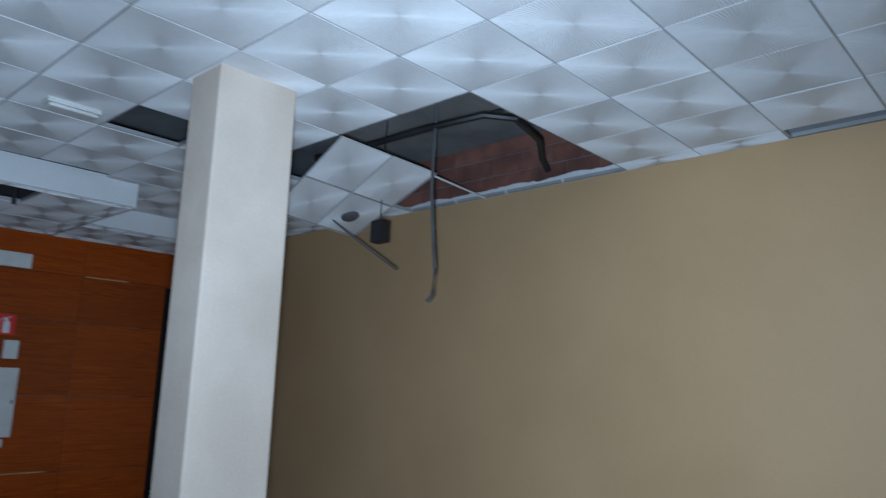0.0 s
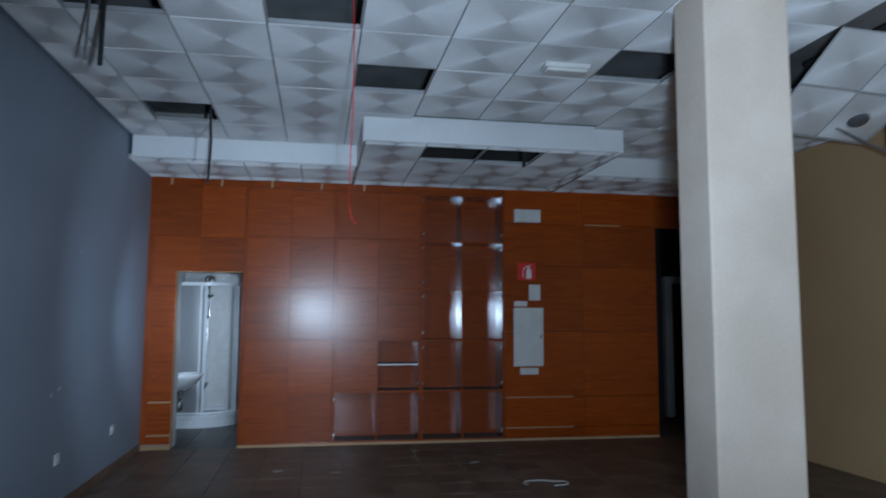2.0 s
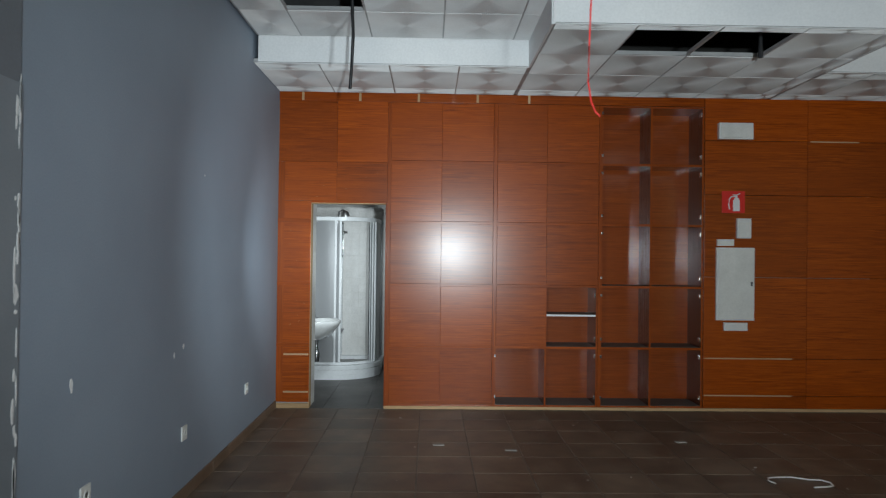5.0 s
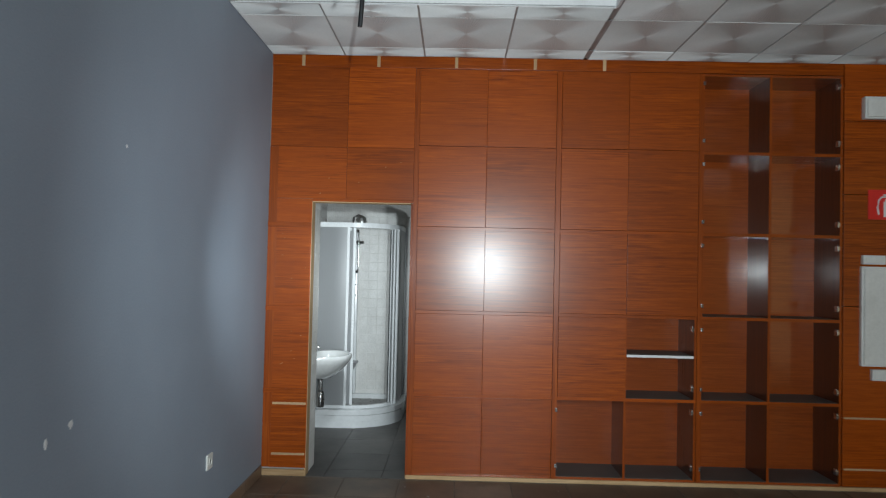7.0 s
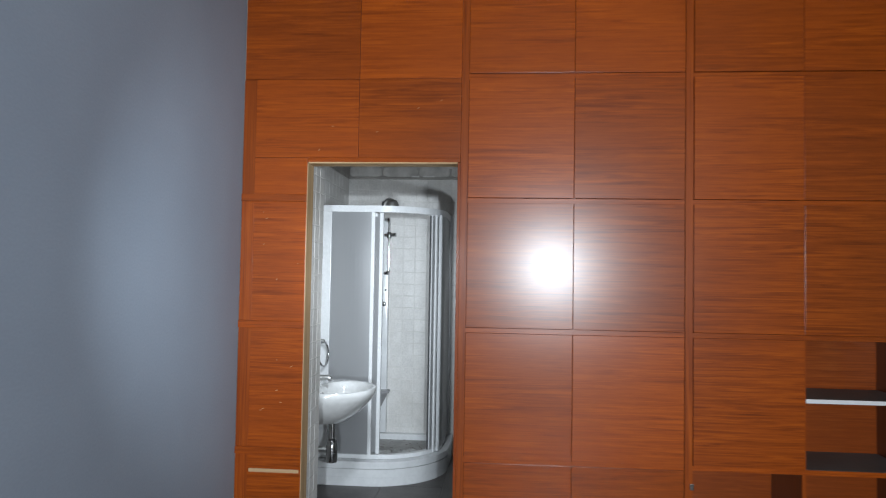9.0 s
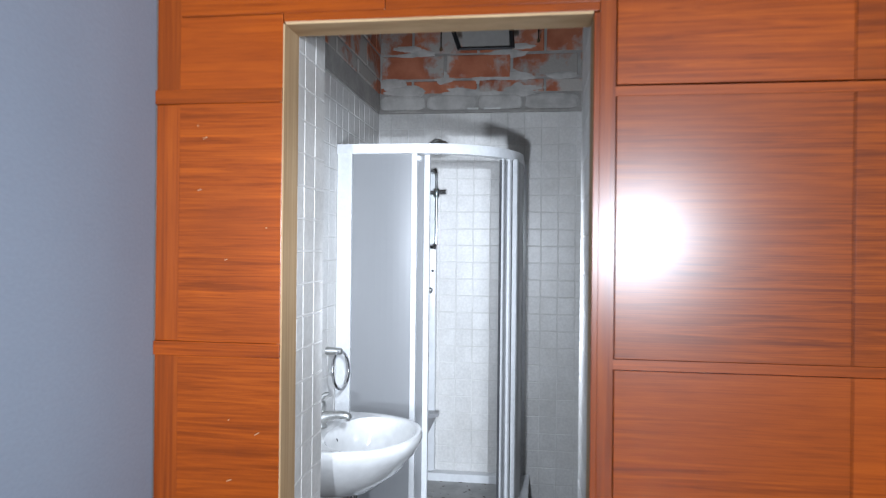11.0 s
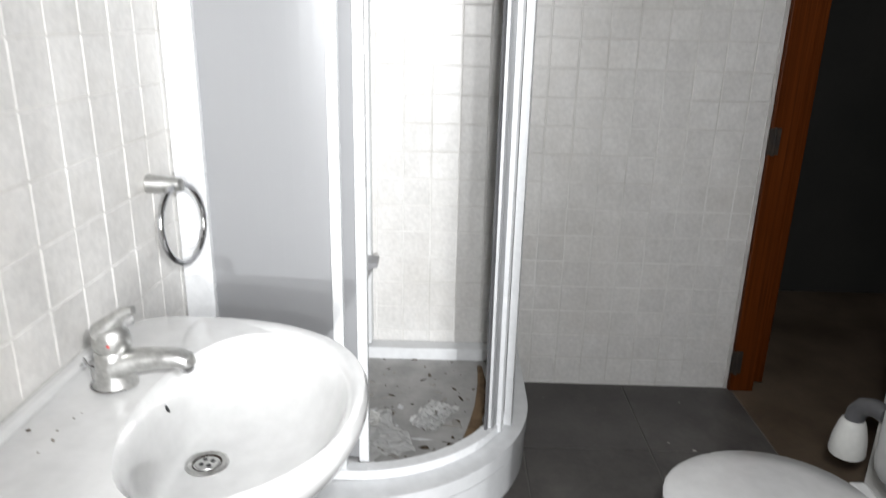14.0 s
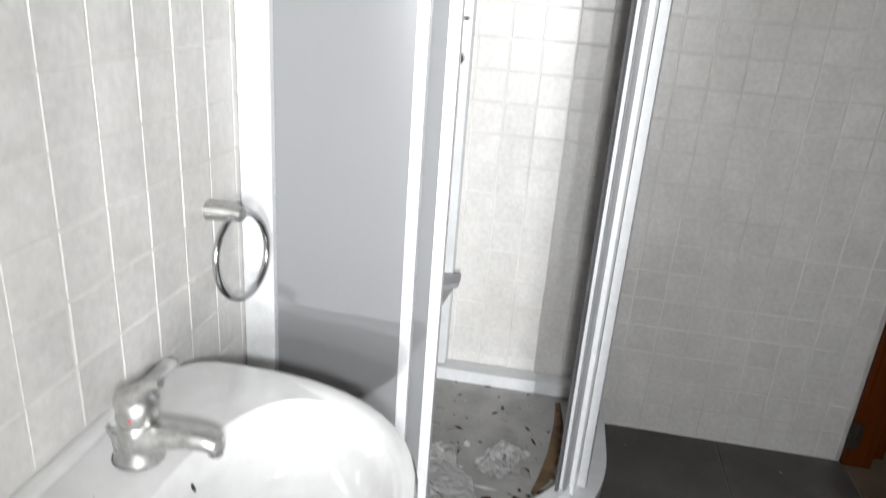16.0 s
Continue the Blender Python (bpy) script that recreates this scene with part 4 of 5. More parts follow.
def shower():
    tray = base("shower_tray", (-2.0, 0.4, 0), "white quadrant shower tray, dirty and full of litter", "shower tray")
    corner = [(FAR + 0.002, LEFT + 0.002)]
    part("apron", prism(bmesh.new(), quad_path(0.0018) + corner, 0.0, 0.0575), M_ACRYL, tray, "curved white tray apron", smooth=True)
    part("apron_band", prism(bmesh.new(), quad_path(0.0) + corner, 0.0585, 0.1135), M_ACRYL, tray, smooth=True)
    part("core", prism(bmesh.new(), quad_path(0.014) + corner, 0.002, 0.118), M_ACRYL, tray, smooth=True)
    outer = quad_path(-0.004)
    inner = quad_path(0.075)
    bm = bmesh.new()
    band = outer + inner[::-1]
    prism(bm, band, 0.12, 0.165)
    part("rim", bm, M_ACRYL, tray, "raised white rim", True)
    bm = block(FAR + 0.002, FAR + 0.07, LEFT + 0.002, 0.79, 0.12, 0.166, 0.006)
    cube(bm, FAR + 0.07, -1.59, LEFT + 0.002, LEFT + 0.07, 0.12, 0.166, 0.006)
    part("back_rim", bm, M_ACRYL, tray)
    part("basin_floor", prism(bmesh.new(), quad_path(0.07) + corner, 0.1185, 0.122), M_TRAYIN, tray, "grey dusty tray bottom")
    bm = lathe(bmesh.new(), [(0.05, 0.0), (0.05, 0.006), (0.04, 0.009)], pose(-1.95, 0.36, 0.122), 20)
    part("drain", bm, M_DULL, tray, "round drain cover")

    enc = base("shower_enclosure", (-1.6, 0.5, 0.165), "white-framed quadrant shower enclosure, sliding doors open", "shower enclosure")
    top, low = 1.925, 0.167
    part("wall_profile", block(-1.645, -1.590, LEFT + 0.001, 0.050, low, top, 0.003), M_PROFILE, enc)
    part("wall_profile", block(FAR + 0.001, FAR + 0.035, 0.792, 0.842, low, top, 0.003), M_PROFILE, enc)
    part("top_rail", strip(bmesh.new(), quad_path(0.062, 20, back=0.03), 0.026, top - 0.045, top), M_PROFILE, enc, smooth=True)
    part("bottom_rail", strip(bmesh.new(), quad_path(0.062, 20, back=0.03), 0.018, low, low + 0.028), M_PROFILE, enc)
    # frosted fixed light on the left, with its upright
    part("fixed_pane", strip(bmesh.new(), [(-1.612 + 0.012 * math.sin(math.pi * k / 10), 0.050 + 0.284 * k / 10) for k in range(11)], 0.0025, low + 0.028, top - 0.045), M_FROST, enc, "frosted fixed pane")
    part("upright", block(-1.625, -1.595, 0.332, 0.357, low, top - 0.03, 0.003), M_PROFILE, enc)
    # left sliding leaf, pushed behind the fixed pane
    part("sliding_pane", block(-1.655, -1.650, 0.12, 0.386, low + 0.03, top - 0.05), M_FROST, enc, "frosted sliding pane")
    part("sliding_upright", block(-1.668, -1.638, 0.384, 0.410, low + 0.02, top - 0.045, 0.003), M_PROFILE, enc)
    # right sliding leaf, pushed to the far wall
    part("sliding_pane", strip(bmesh.new(), arc_piece(0.06, 60, 88, 6) + [(-2.30, 0.808)], 0.0025, low + 0.03, top - 0.05), M_FROST, enc, "frosted sliding pane")
    for inset, ang, wdt in ((0.076, 60.5, 0.010), (0.056, 63.5, 0.011), (0.040, 69, 0.011)):
        p = arc_piece(inset, ang, ang + 2.2, 2)
        part("upright", strip(bmesh.new(), p, wdt, low + 0.005, top - 0.04), M_PROFILE, enc)
    part("rubber_seal", strip(bmesh.new(), arc_piece(0.074, 58, 59.5, 2), 0.003, low + 0.02, top - 0.05), M_GREYP, enc, "grey rubber door seal")
    part("fixed_pane", strip(bmesh.new(), arc_piece(0.044, 74, 90, 4) + [(FAR + 0.034, 0.824)], 0.0025, low + 0.028, top - 0.045), M_FROST, enc, "frosted fixed pane")
    for p in ((-1.612, 0.362), (-1.66, 0.362)):
        part("roller", lathe(bmesh.new(), [(0.012, 0), (0.012, 0.02), (0.006, 0.024)], pose(p[0], p[1], top - 0.075), 12), M_PROFILE, enc)

    col = base("shower_column", (FAR, 0.27, 0.166), "white shower column with chrome rail and round valve", "shower column")
    part("body", block(FAR + 0.002, FAR + 0.055, 0.16, 0.335, 0.168, 1.90, 0.018), M_ACRYL, col, "", True)
    bm = tube(bmesh.new(), [(-2.355, 0.337, 1.47), (-2.355, 0.337, 1.87)], 0.009, 10)
    part("rail", bm, M_CHROME, col, "chrome riser rail", True)
    for z, dz in ((1.885, -0.02), (1.455, 0.02)):
        bm = tube(bmesh.new(), [(FAR + 0.04, 0.30, z), (FAR + 0.07, 0.327, z), (-2.355, 0.337, z + dz)], [0.018, 0.017, 0.011], 10)
        part("bracket", bm, M_CHROME, col, "chrome rail bracket", True)
    bm = lathe(bmesh.new(), [(0.016, -0.025), (0.02, -0.02), (0.02, 0.02), (0.016, 0.025)], pose(-2.355, 0.337, 1.76), 14)
    tube(bm, [(-2.36, 0.30, 1.76), (-2.355, 0.337, 1.762), (-2.345, 0.395, 1.765)], [0.014, 0.013, 0.016], 10)
    part("slider", bm, M_CHROME, col, "chrome hand shower holder", True)
    bm = lathe(bmesh.new(), [(0.055, 0.0), (0.055, 0.01), (0.045, 0.05), (0.028, 0.068), (0.012, 0.074)], pose(-2.24, 0.380, 1.966, 6, 8), 24)
    part("shower_head", bm, M_DULL, col, "bell-shaped chrome shower head", True)
    bm = tube(bmesh.new(), [(FAR + 0.05, 0.26, 1.88), (-2.34, 0.285, 2.03), (-2.28, 0.34, 2.05), (-2.245, 0.376, 2.036)], 0.010, 10)
    part("head_arm", bm, M_CHROME, col, "", True)
    for z, r in ((1.205, 0.020), (1.317, 0.010), (1.06, 0.014)):
        y = 0.30 if z == 1.205 else (0.316 if z > 1.3 else 0.27)
        bm = lathe(bmesh.new(), [(r, 0.0), (r, 0.012), (r * 0.8, 0.026), (r * 0.45, 0.03)], Matrix.Translation((FAR + 0.05, y, z)) @ pose(0, 0, 0, 0, 90), 18)
        part("knob", bm, M_CHROME, col, "round chrome valve knob", True)
    bm = tube(bmesh.new(), [(FAR + 0.06, 0.27, 1.42), (-2.33, 0.25, 1.3), (-2.34, 0.235, 1.1), (-2.35, 0.25, 1.0)], 0.006, 8)
    part("hose", bm, M_CHROME, col, "", True)
    bm = prism(bmesh.new(), [(FAR + 0.055, 0.16), (FAR + 0.17, 0.20), (FAR + 0.18, 0.30), (FAR + 0.13, 0.362), (FAR + 0.055, 0.362)], 0.50, 0.518)
    lathe(bm, [(0.03, 0.0), (0.085, 0.11), (0.09, 0.115)], pose(FAR + 0.09, 0.27, 0.39), 14)
    part("shelf", bm, M_GREYL, col, "pale grey corner shelf of the column", True)


shower()


def litter():
    """Plaster crumbs, leaves, dirt and a lath in the tray and on the floor."""
    rnd = random.Random(5)
    bm = bmesh.new()

    def flake(x, y, z, s, flat=0.14):
        n, turn, slim = rnd.randint(4, 7), rnd.uniform(0, 3.14), rnd.uniform(0.25, 0.9)
        lo = []
        for k in range(n):
            a, b = math.cos(6.283 * k / n) * s * rnd.uniform(0.5, 1.5), math.sin(6.283 * k / n) * s * slim * rnd.uniform(0.5, 1.1)
            lo.append(bm.verts.new((x + a * math.cos(turn) - b * math.sin(turn), y + a * math.sin(turn) + b * math.cos(turn), z)))
        hi = bm.verts.new((x + rnd.uniform(-0.3, 0.3) * s, y, z + s * flat))
        for k in range(n):
            bm.faces.new((lo[k], lo[(k + 1) % n], hi))
        bm.faces.new(lo[::-1])
    for _ in range(110):
        a, r = rnd.uniform(0, 1.57), 0.8 * math.sqrt(rnd.random())
        x, y = FAR + 0.06 + r * math.cos(a), LEFT + 0.06 + r * math.sin(a)
        flake(x, y, 0.122, rnd.choice((0.003, 0.004, 0.005, 0.007, 0.009, 0.015)))
    for x, y, s in ((-2.05, 0.6, 0.022), (-2.1, 0.66, 0.018), (-1.92, 0.55, 0.02), (-1.85, 0.66, 0.015), (-1.83, 0.63, 0.02), (-2.25, 0.55, 0.016), (-1.87, 0.69, 0.022), (-1.95, 0.72, 0.02)):
        flake(x, y, 0.122, s)
    ob = new("litter", finish("litter", bm, M_DIRT))
    tagged(ob, "dark crumbs and dead leaves in the shower tray", "litter", kind="stuff")
    bm = bmesh.new()
    for _ in range(16):
        x, y = rnd.uniform(-2.2, -1.75), rnd.uniform(0.25, 0.6)
        n = rnd.uniform(0.02, 0.06)
        a = rnd.uniform(0, 3.14)
        tube(bm, [(x, y, 0.124), (x + n * math.cos(a), y + n * math.sin(a), 0.125)], rnd.uniform(0.002, 0.006), 5)
    for _ in range(40):
        flake(rnd.uniform(-2.4, -1.62), rnd.uniform(0.1, 0.7), 0.122, rnd.choice((0.004, 0.006, 0.009, 0.014, 0.022)), 0.3)
    for _ in range(16):
        flake(rnd.uniform(-2.35, -0.6), rnd.uniform(0.95, 1.6), 0.0, rnd.uniform(0.003, 0.008), 0.5)
    ob = new("plaster_crumbs", finish("plaster_crumbs", bm, M_PLASTER))
    tagged(ob, "pale plaster crumbs and scraps on tray and floor", "litter", kind="stuff")
    bm = bmesh.new()
    for _ in range(18):
        flake(rnd.uniform(-2.05, -1.66), rnd.uniform(0.22, 0.6), 0.124, rnd.choice((0.008, 0.012, 0.02, 0.03)), 0.05)
    ob = new("plastic_shards", finish("plastic_shards", bm, M_PROFILE))
    tagged(ob, "white broken plastic shards lying in the shower tray", "litter", kind="stuff")
    # a brown wooden lath, its shape bent and flattened like a streak
    bm = bmesh.new()
    tube(bm, [(-2.33, 0.73, 0.123), (-2.2, 0.735, 0.124), (-2.05, 0.725, 0.123), (-1.93, 0.70, 0.124), (-1.86, 0.67, 0.123)], [0.008, 0.016, 0.02, 0.018, 0.006], 6)
    for v in bm.verts:
        v.co.z = 0.122 + (v.co.z - 0.122) * 0.25
    for name, cx, cy, w, d, turn in (("plastic_film", -1.86, 0.40, 0.24, 0.17, 0.4), ("plastic_film", -1.98, 0.57, 0.16, 0.10, -0.5)):
        sheet_bm = bmesh.new()
        nx, ny = 26, 18
        grid = []
        for i in range(nx + 1):
            for j in range(ny + 1):
                u, v = i / nx - 0.5, j / ny - 0.5
                fold = abs(noise.noise(Vector((u * 7 + cx * 5, v * 4, 0)))) + 0.5 * abs(noise.noise(Vector((u * 15, v * 11, cy * 9))))
                ragged = 1 + 0.25 * noise.noise(Vector((math.atan2(v, u) * 2.0, cx * 3, 0)))
                x, y = u * w * ragged, v * d * ragged
                grid.append(sheet_bm.verts.new((cx + x * math.cos(turn) - y * math.sin(turn), cy + x * math.sin(turn) + y * math.cos(turn), 0.1225 + 0.02 * fold)))
        for i in range(nx):
            for j in range(ny):
                q = i * (ny + 1) + j
                sheet_bm.faces.new((grid[q], grid[q + ny + 1], grid[q + ny + 2], grid[q + 1]))
        bmesh.ops.solidify(sheet_bm, geom=sheet_bm.faces[:], thickness=0.0006)
        solid(name, sheet_bm, M_FILM, "crumpled thin clear plastic film lying in the tray", "plastic film", group="plastic film in the tray")
    solid("dirt_streak", bm, M_LATH_RUST, "flat brown wooden lath along the tray rim", "dirt")
    for k, (x, y, w, d) in enumerate(((-1.68, 0.36, 0.13, 0.09), (-1.78, 0.30, 0.07, 0.16), (-1.72, 0.56, 0.06, 0.10))):
        bm = block(x - w / 2, x + w / 2, y - d / 2, y + d / 2, 0.123, 0.125)
        bmesh.ops.rotate(bm, verts=bm.verts, cent=(x, y, 0.124), matrix=Matrix.Rotation(0.4 * k - 0.3, 3, "Z"))
        solid("paper_scrap", bm, M_WHITE, "torn white paper scrap in the tray", "paper", group="paper scraps in the tray")


litter()


# ---- wash basin ----
def basin():
    b = base("wash_basin", (-1.0, LEFT, 0.5), "white ceramic wash basin, dusty and stained", "wash basin")
    cx, hw, y0, y1, zr = -1.0, 0.305, LEFT + 0.0005, 0.488, 0.755

    def outline(s, n=48, cy=None, flat=True):
        """Rounded front, straight back against the wall."""
        pts = []
        for k in range(n):
            a = 2 * math.pi * k / n
            ca, sa = math.cos(a), math.sin(a)
            e = 0.62 if sa > 0 else 0.35
            x = cx + s * hw * math.copysign(abs(ca) ** (0.85 if sa > 0 else 0.5), ca)
            mid = 0.13
            y = mid + s * ((y1 - mid) * abs(sa) ** 0.9 if sa > 0 else -(mid - y0) * abs(sa) ** 0.45)
            pts.append((x, y))
        return pts

    def bowl(s, n=48):
        """The hollow: straight and steep at the back, gentle in front; its bottom lies behind the middle."""
        low = min(1.0, max(0.0, (1.0 - s) / 0.75))
        mx, my = cx + 0.012 - 0.047 * low, 0.285 - 0.071 * low
        pts = []
        for k in range(n):
            a = 2 * math.pi * k / n
            ca, sa = math.cos(a), math.sin(a)
            pts.append((mx + s * 0.232 * ca, my + s * (0.168 * sa if sa > 0 else -0.135 * abs(sa) ** 0.8)))
        return pts

    n = 48
    bm = bmesh.new()
    rows = []
    for pts, z in ((outline(0.30), zr - 0.215), (outline(0.55), zr - 0.20), (outline(0.80), zr - 0.13), (outline(0.95), zr - 0.065), (outline(1.0), zr - 0.03), (outline(1.0), zr - 0.012), (outline(0.985), zr - 0.002), (outline(0.955), zr)):
        rows.append([bm.verts.new((x, max(y, y0), z)) for x, y in pts])
    for s, z in ((1.07, zr - 0.004), (1.02, zr - 0.016), (0.96, zr - 0.060), (0.87, zr - 0.104), (0.72, zr - 0.132), (0.5, zr - 0.147), (0.25, zr - 0.152)):
        rows.append([bm.verts.new((x, y, z)) for x, y in bowl(s)])
    for a, c in zip(rows, rows[1:]):
        for k in range(n):
            bm.faces.new((a[k], a[(k + 1) % n], c[(k + 1) % n], c[k]))
    bm.faces.new(rows[0][::-1])
    bm.faces.new(rows[-1])
    part("bowl", bm, M_CERAMIC, b, "", True)
    bm = block(cx - 0.27, cx + 0.27, y0, y0 + 0.028, zr - 0.005, zr + 0.012, 0.008)
    part("back_lip", bm, M_CERAMIC, b)
    m = pose(cx - 0.035, 0.214, zr - 0.1505)
    bm = lathe(bmesh.new(), [(0.036, -0.004), (0.036, 0.001), (0.031, 0.003), (0.025, 0.001), (0.021, -0.003), (0.018, 0.0005), (0.006, 0.0015)], m, 24)
    drain = part("drain", bm, M_DULL, b, "dull chrome basin drain", True)
    # black discs; the darkness of the holes is only in their colour
    for k in range(4):
        a = 0.6 + k * math.pi / 2
        hole = lathe(bmesh.new(), [(0.0042, 0.0), (0.004, 0.0012)], Matrix.Translation(m @ Vector((0.0095 * math.cos(a), 0.0095 * math.sin(a), 0.0012))), 10)
        part("drain_hole", hole, M_BLACK, drain, "small black disc drawn as a drain hole")
    part("drain_ring", ring(bmesh.new(), m @ Vector((0, 0, -0.001)), 0.0235, 0.0022, Matrix.Identity(3), 28, 6), M_IRON, drain, "thin dark ring in the drain", True)
    # no opening here: a black disc carries the slot's darkness
    bm = lathe(bmesh.new(), [(0.009, 0.0), (0.009, 0.002), (0.005, 0.003)], Matrix.Translation((cx - 0.04, 0.153, zr - 0.05)) @ pose(0, 0, 0, -62), 14, 0.34, 1.05)
    part("overflow", bm, M_BLACK, b, "black disc drawn as the overflow slot")
    part("waste_pipe", lathe(bmesh.new(), [(0.03, 0), (0.03, 0.02), (0.019, 0.03), (0.019, 0.12), (0.030, 0.125), (0.034, 0.15)], pose(cx, 0.228, zr - 0.345), 18), M_CHROME, b, "chrome waste pipe", True)
    bm = lathe(bmesh.new(), [(0.030, 0), (0.036, 0.01), (0.037, 0.09), (0.033, 0.115), (0.022, 0.13)], pose(cx, 0.228, zr - 0.46), 18)
    part("trap", bm, M_CHROME, b, "chrome bottle trap", True)
    bm = tube(bmesh.new(), [(cx, 0.228, zr - 0.38), (cx, 0.12, zr - 0.385), (cx, y0, zr - 0.385)], 0.016, 12)
    part("wall_pipe", bm, M_DULL, b, "", True)
    bm = bmesh.new()
    rnd = random.Random(3)
    for _ in range(14):
        x, y = cx + rnd.uniform(-0.22, 0.27), rnd.uniform(0.02, 0.075)
        if abs(x - cx) < 0.05:
            continue
        s = rnd.choice((0.0016, 0.0022, 0.004))
        tube(bm, [(x, y, zr + 0.0008), (x + s, y + s * rnd.uniform(-1, 1), zr + 0.0010)], [s * 0.5, s * 0.3], 5)
    tagged(part("dirt_specks", bm, M_DIRT, b, "dark dirt specks on the basin rim"), kind="stuff")

    tx, TY, zt = cx - 0.028, 0.083, zr
    t = base("basin_tap", (tx, TY, zr), "chrome single-lever mixer tap with lime stains", "tap")
    bm = lathe(bmesh.new(), [(0.034, 0.0), (0.0335, 0.004), (0.030, 0.012), (0.0275, 0.035), (0.0265, 0.055), (0.024, 0.060)], pose(tx, TY, zr), 28)
    part("body", bm, M_DULL, t, "", True)
    bm = lathe(bmesh.new(), [(0.021, 0.0), (0.0215, 0.004), (0.026, 0.006), (0.0285, 0.012), (0.028, 0.026), (0.024, 0.038), (0.014, 0.046), (0.004, 0.048)], pose(tx, TY, zt + 0.058, -6), 28)
    part("cap", bm, M_DULL, t, "", True)
    bm = tube(bmesh.new(), [(tx, TY - 0.012, zt + 0.088), (tx, TY + 0.002, zt + 0.102), (tx, TY + 0.014, zt + 0.114), (tx, TY + 0.026, zt + 0.125), (tx, TY + 0.042, zt + 0.129)], [0.020, 0.016, 0.011, 0.009, 0.0065], 14)
    for v in bm.verts:
        v.co.x = tx + (v.co.x - tx) * 1.25
    part("lever", bm, M_DULL, t, "", True)
    bm = tube(bmesh.new(), [(tx, TY + 0.006, zt + 0.034), (tx, TY + 0.034, zt + 0.043), (tx, TY + 0.072, zt + 0.048), (tx, TY + 0.104, zt + 0.049), (tx, TY + 0.117, zt + 0.045), (tx, TY + 0.120, zt + 0.036)], [0.026, 0.0195, 0.0165, 0.0155, 0.015, 0.012], 16)
    for v in bm.verts:
        v.co.x = tx + (v.co.x - tx) * 1.2
    spout = part("spout", bm, M_DULL, t, "", True)
    part("aerator", lathe(bmesh.new(), [(0.0105, 0.0), (0.0115, 0.002), (0.0115, 0.007)], pose(tx, TY + 0.117, zt + 0.027), 18), M_CHROME, spout, "", True)
    bm = lathe(bmesh.new(), [(0.0022, 0.0), (0.002, 0.0006)], Matrix.Translation((tx + 0.0275, TY + 0.009, zt + 0.078)) @ pose(0, 0, 0, 0, 90), 12)
    part("marker", bm, M_RED, t, "small red hot mark")
    bm = bmesh.new()
    for k in range(34):
        a = 3.6 + k * 0.105
        bmesh.ops.create_icosphere(bm, subdivisions=1, radius=0.0022, matrix=Matrix.Translation((tx + 0.0365 * math.cos(a), TY + 0.0365 * math.sin(a), zt + 0.0035)))
    part("bead_chain", bm, M_CHROME, t, "chrome bead chain round the base")
    bm = tube(bmesh.new(), [(tx - 0.034, TY - 0.016, zt + 0.004), (tx - 0.020, TY - 0.036, zt + 0.014), (tx + 0.005, TY - 0.044, zt + 0.036), (tx + 0.012, TY - 0.04, zt + 0.05), (tx + 0.016, TY - 0.03, zt + 0.036), (tx + 0.018, TY - 0.026, zt + 0.012)], 0.0016, 6)
    part("chain_wire", bm, M_CHROME, t, "", True)


basin()


def towel_ring(at, way, label, spin=0):
    """Mount on a wall with a ring hanging from it; way: degrees that the wall's normal is turned from +y."""
    t = base("towel_ring", at, label, "towel ring", "towel rings")
    m = Matrix.Translation(at) @ pose(0, 0, 0, 0, 0, way)
    bm = lathe(bmesh.new(), [(0.019, 0.0), (0.020, 0.003), (0.019, 0.008), (0.0155, 0.060), (0.0145, 0.070), (0.009, 0.075)], m @ pose(0, 0, 0, -90), 18)
    part("mount", bm, M_DULL, t, "", True)
    bm = bmesh.new()
    c = m @ Vector((0.0, 0.068, -0.084))
    ring(bm, c, 0.083, 0.0066, (m @ pose(0, 0, 0, 0, 0, spin) @ pose(0, 0, 0, 90 + 5)).to_3x3())
    part("ring", bm, M_CHROME, t, "chrome ring", True)


towel_ring((-1.45, LEFT, 0.983), 0, "chrome towel ring beside the basin", -9)
towel_ring((FAR, 1.295, 1.66), -90, "chrome towel ring on the far tiled wall")
for y in (1.388, 1.505):
    h = base("coat_hook", (FAR, y, 1.98), "small dark chrome coat hook on the tiles", "coat hook", "coat hooks")
    bm = lathe(bmesh.new(), [(0.024, 0), (0.024, 0.006), (0.014, 0.012), (0.010, 0.04), (0.014, 0.05), (0.004, 0.054)], Matrix.Translation((FAR, y, 1.98)) @ pose(0, 0, 0, 0, 90), 18)
    part("rosette", bm, M_DULL, h, "", True)
    part("peg", tube(bmesh.new(), [(FAR + 0.045, y, 1.98), (FAR + 0.055, y, 2.01), (FAR + 0.05, y, 2.035)], [0.008, 0.007, 0.009], 10), M_DULL, h, "", True)


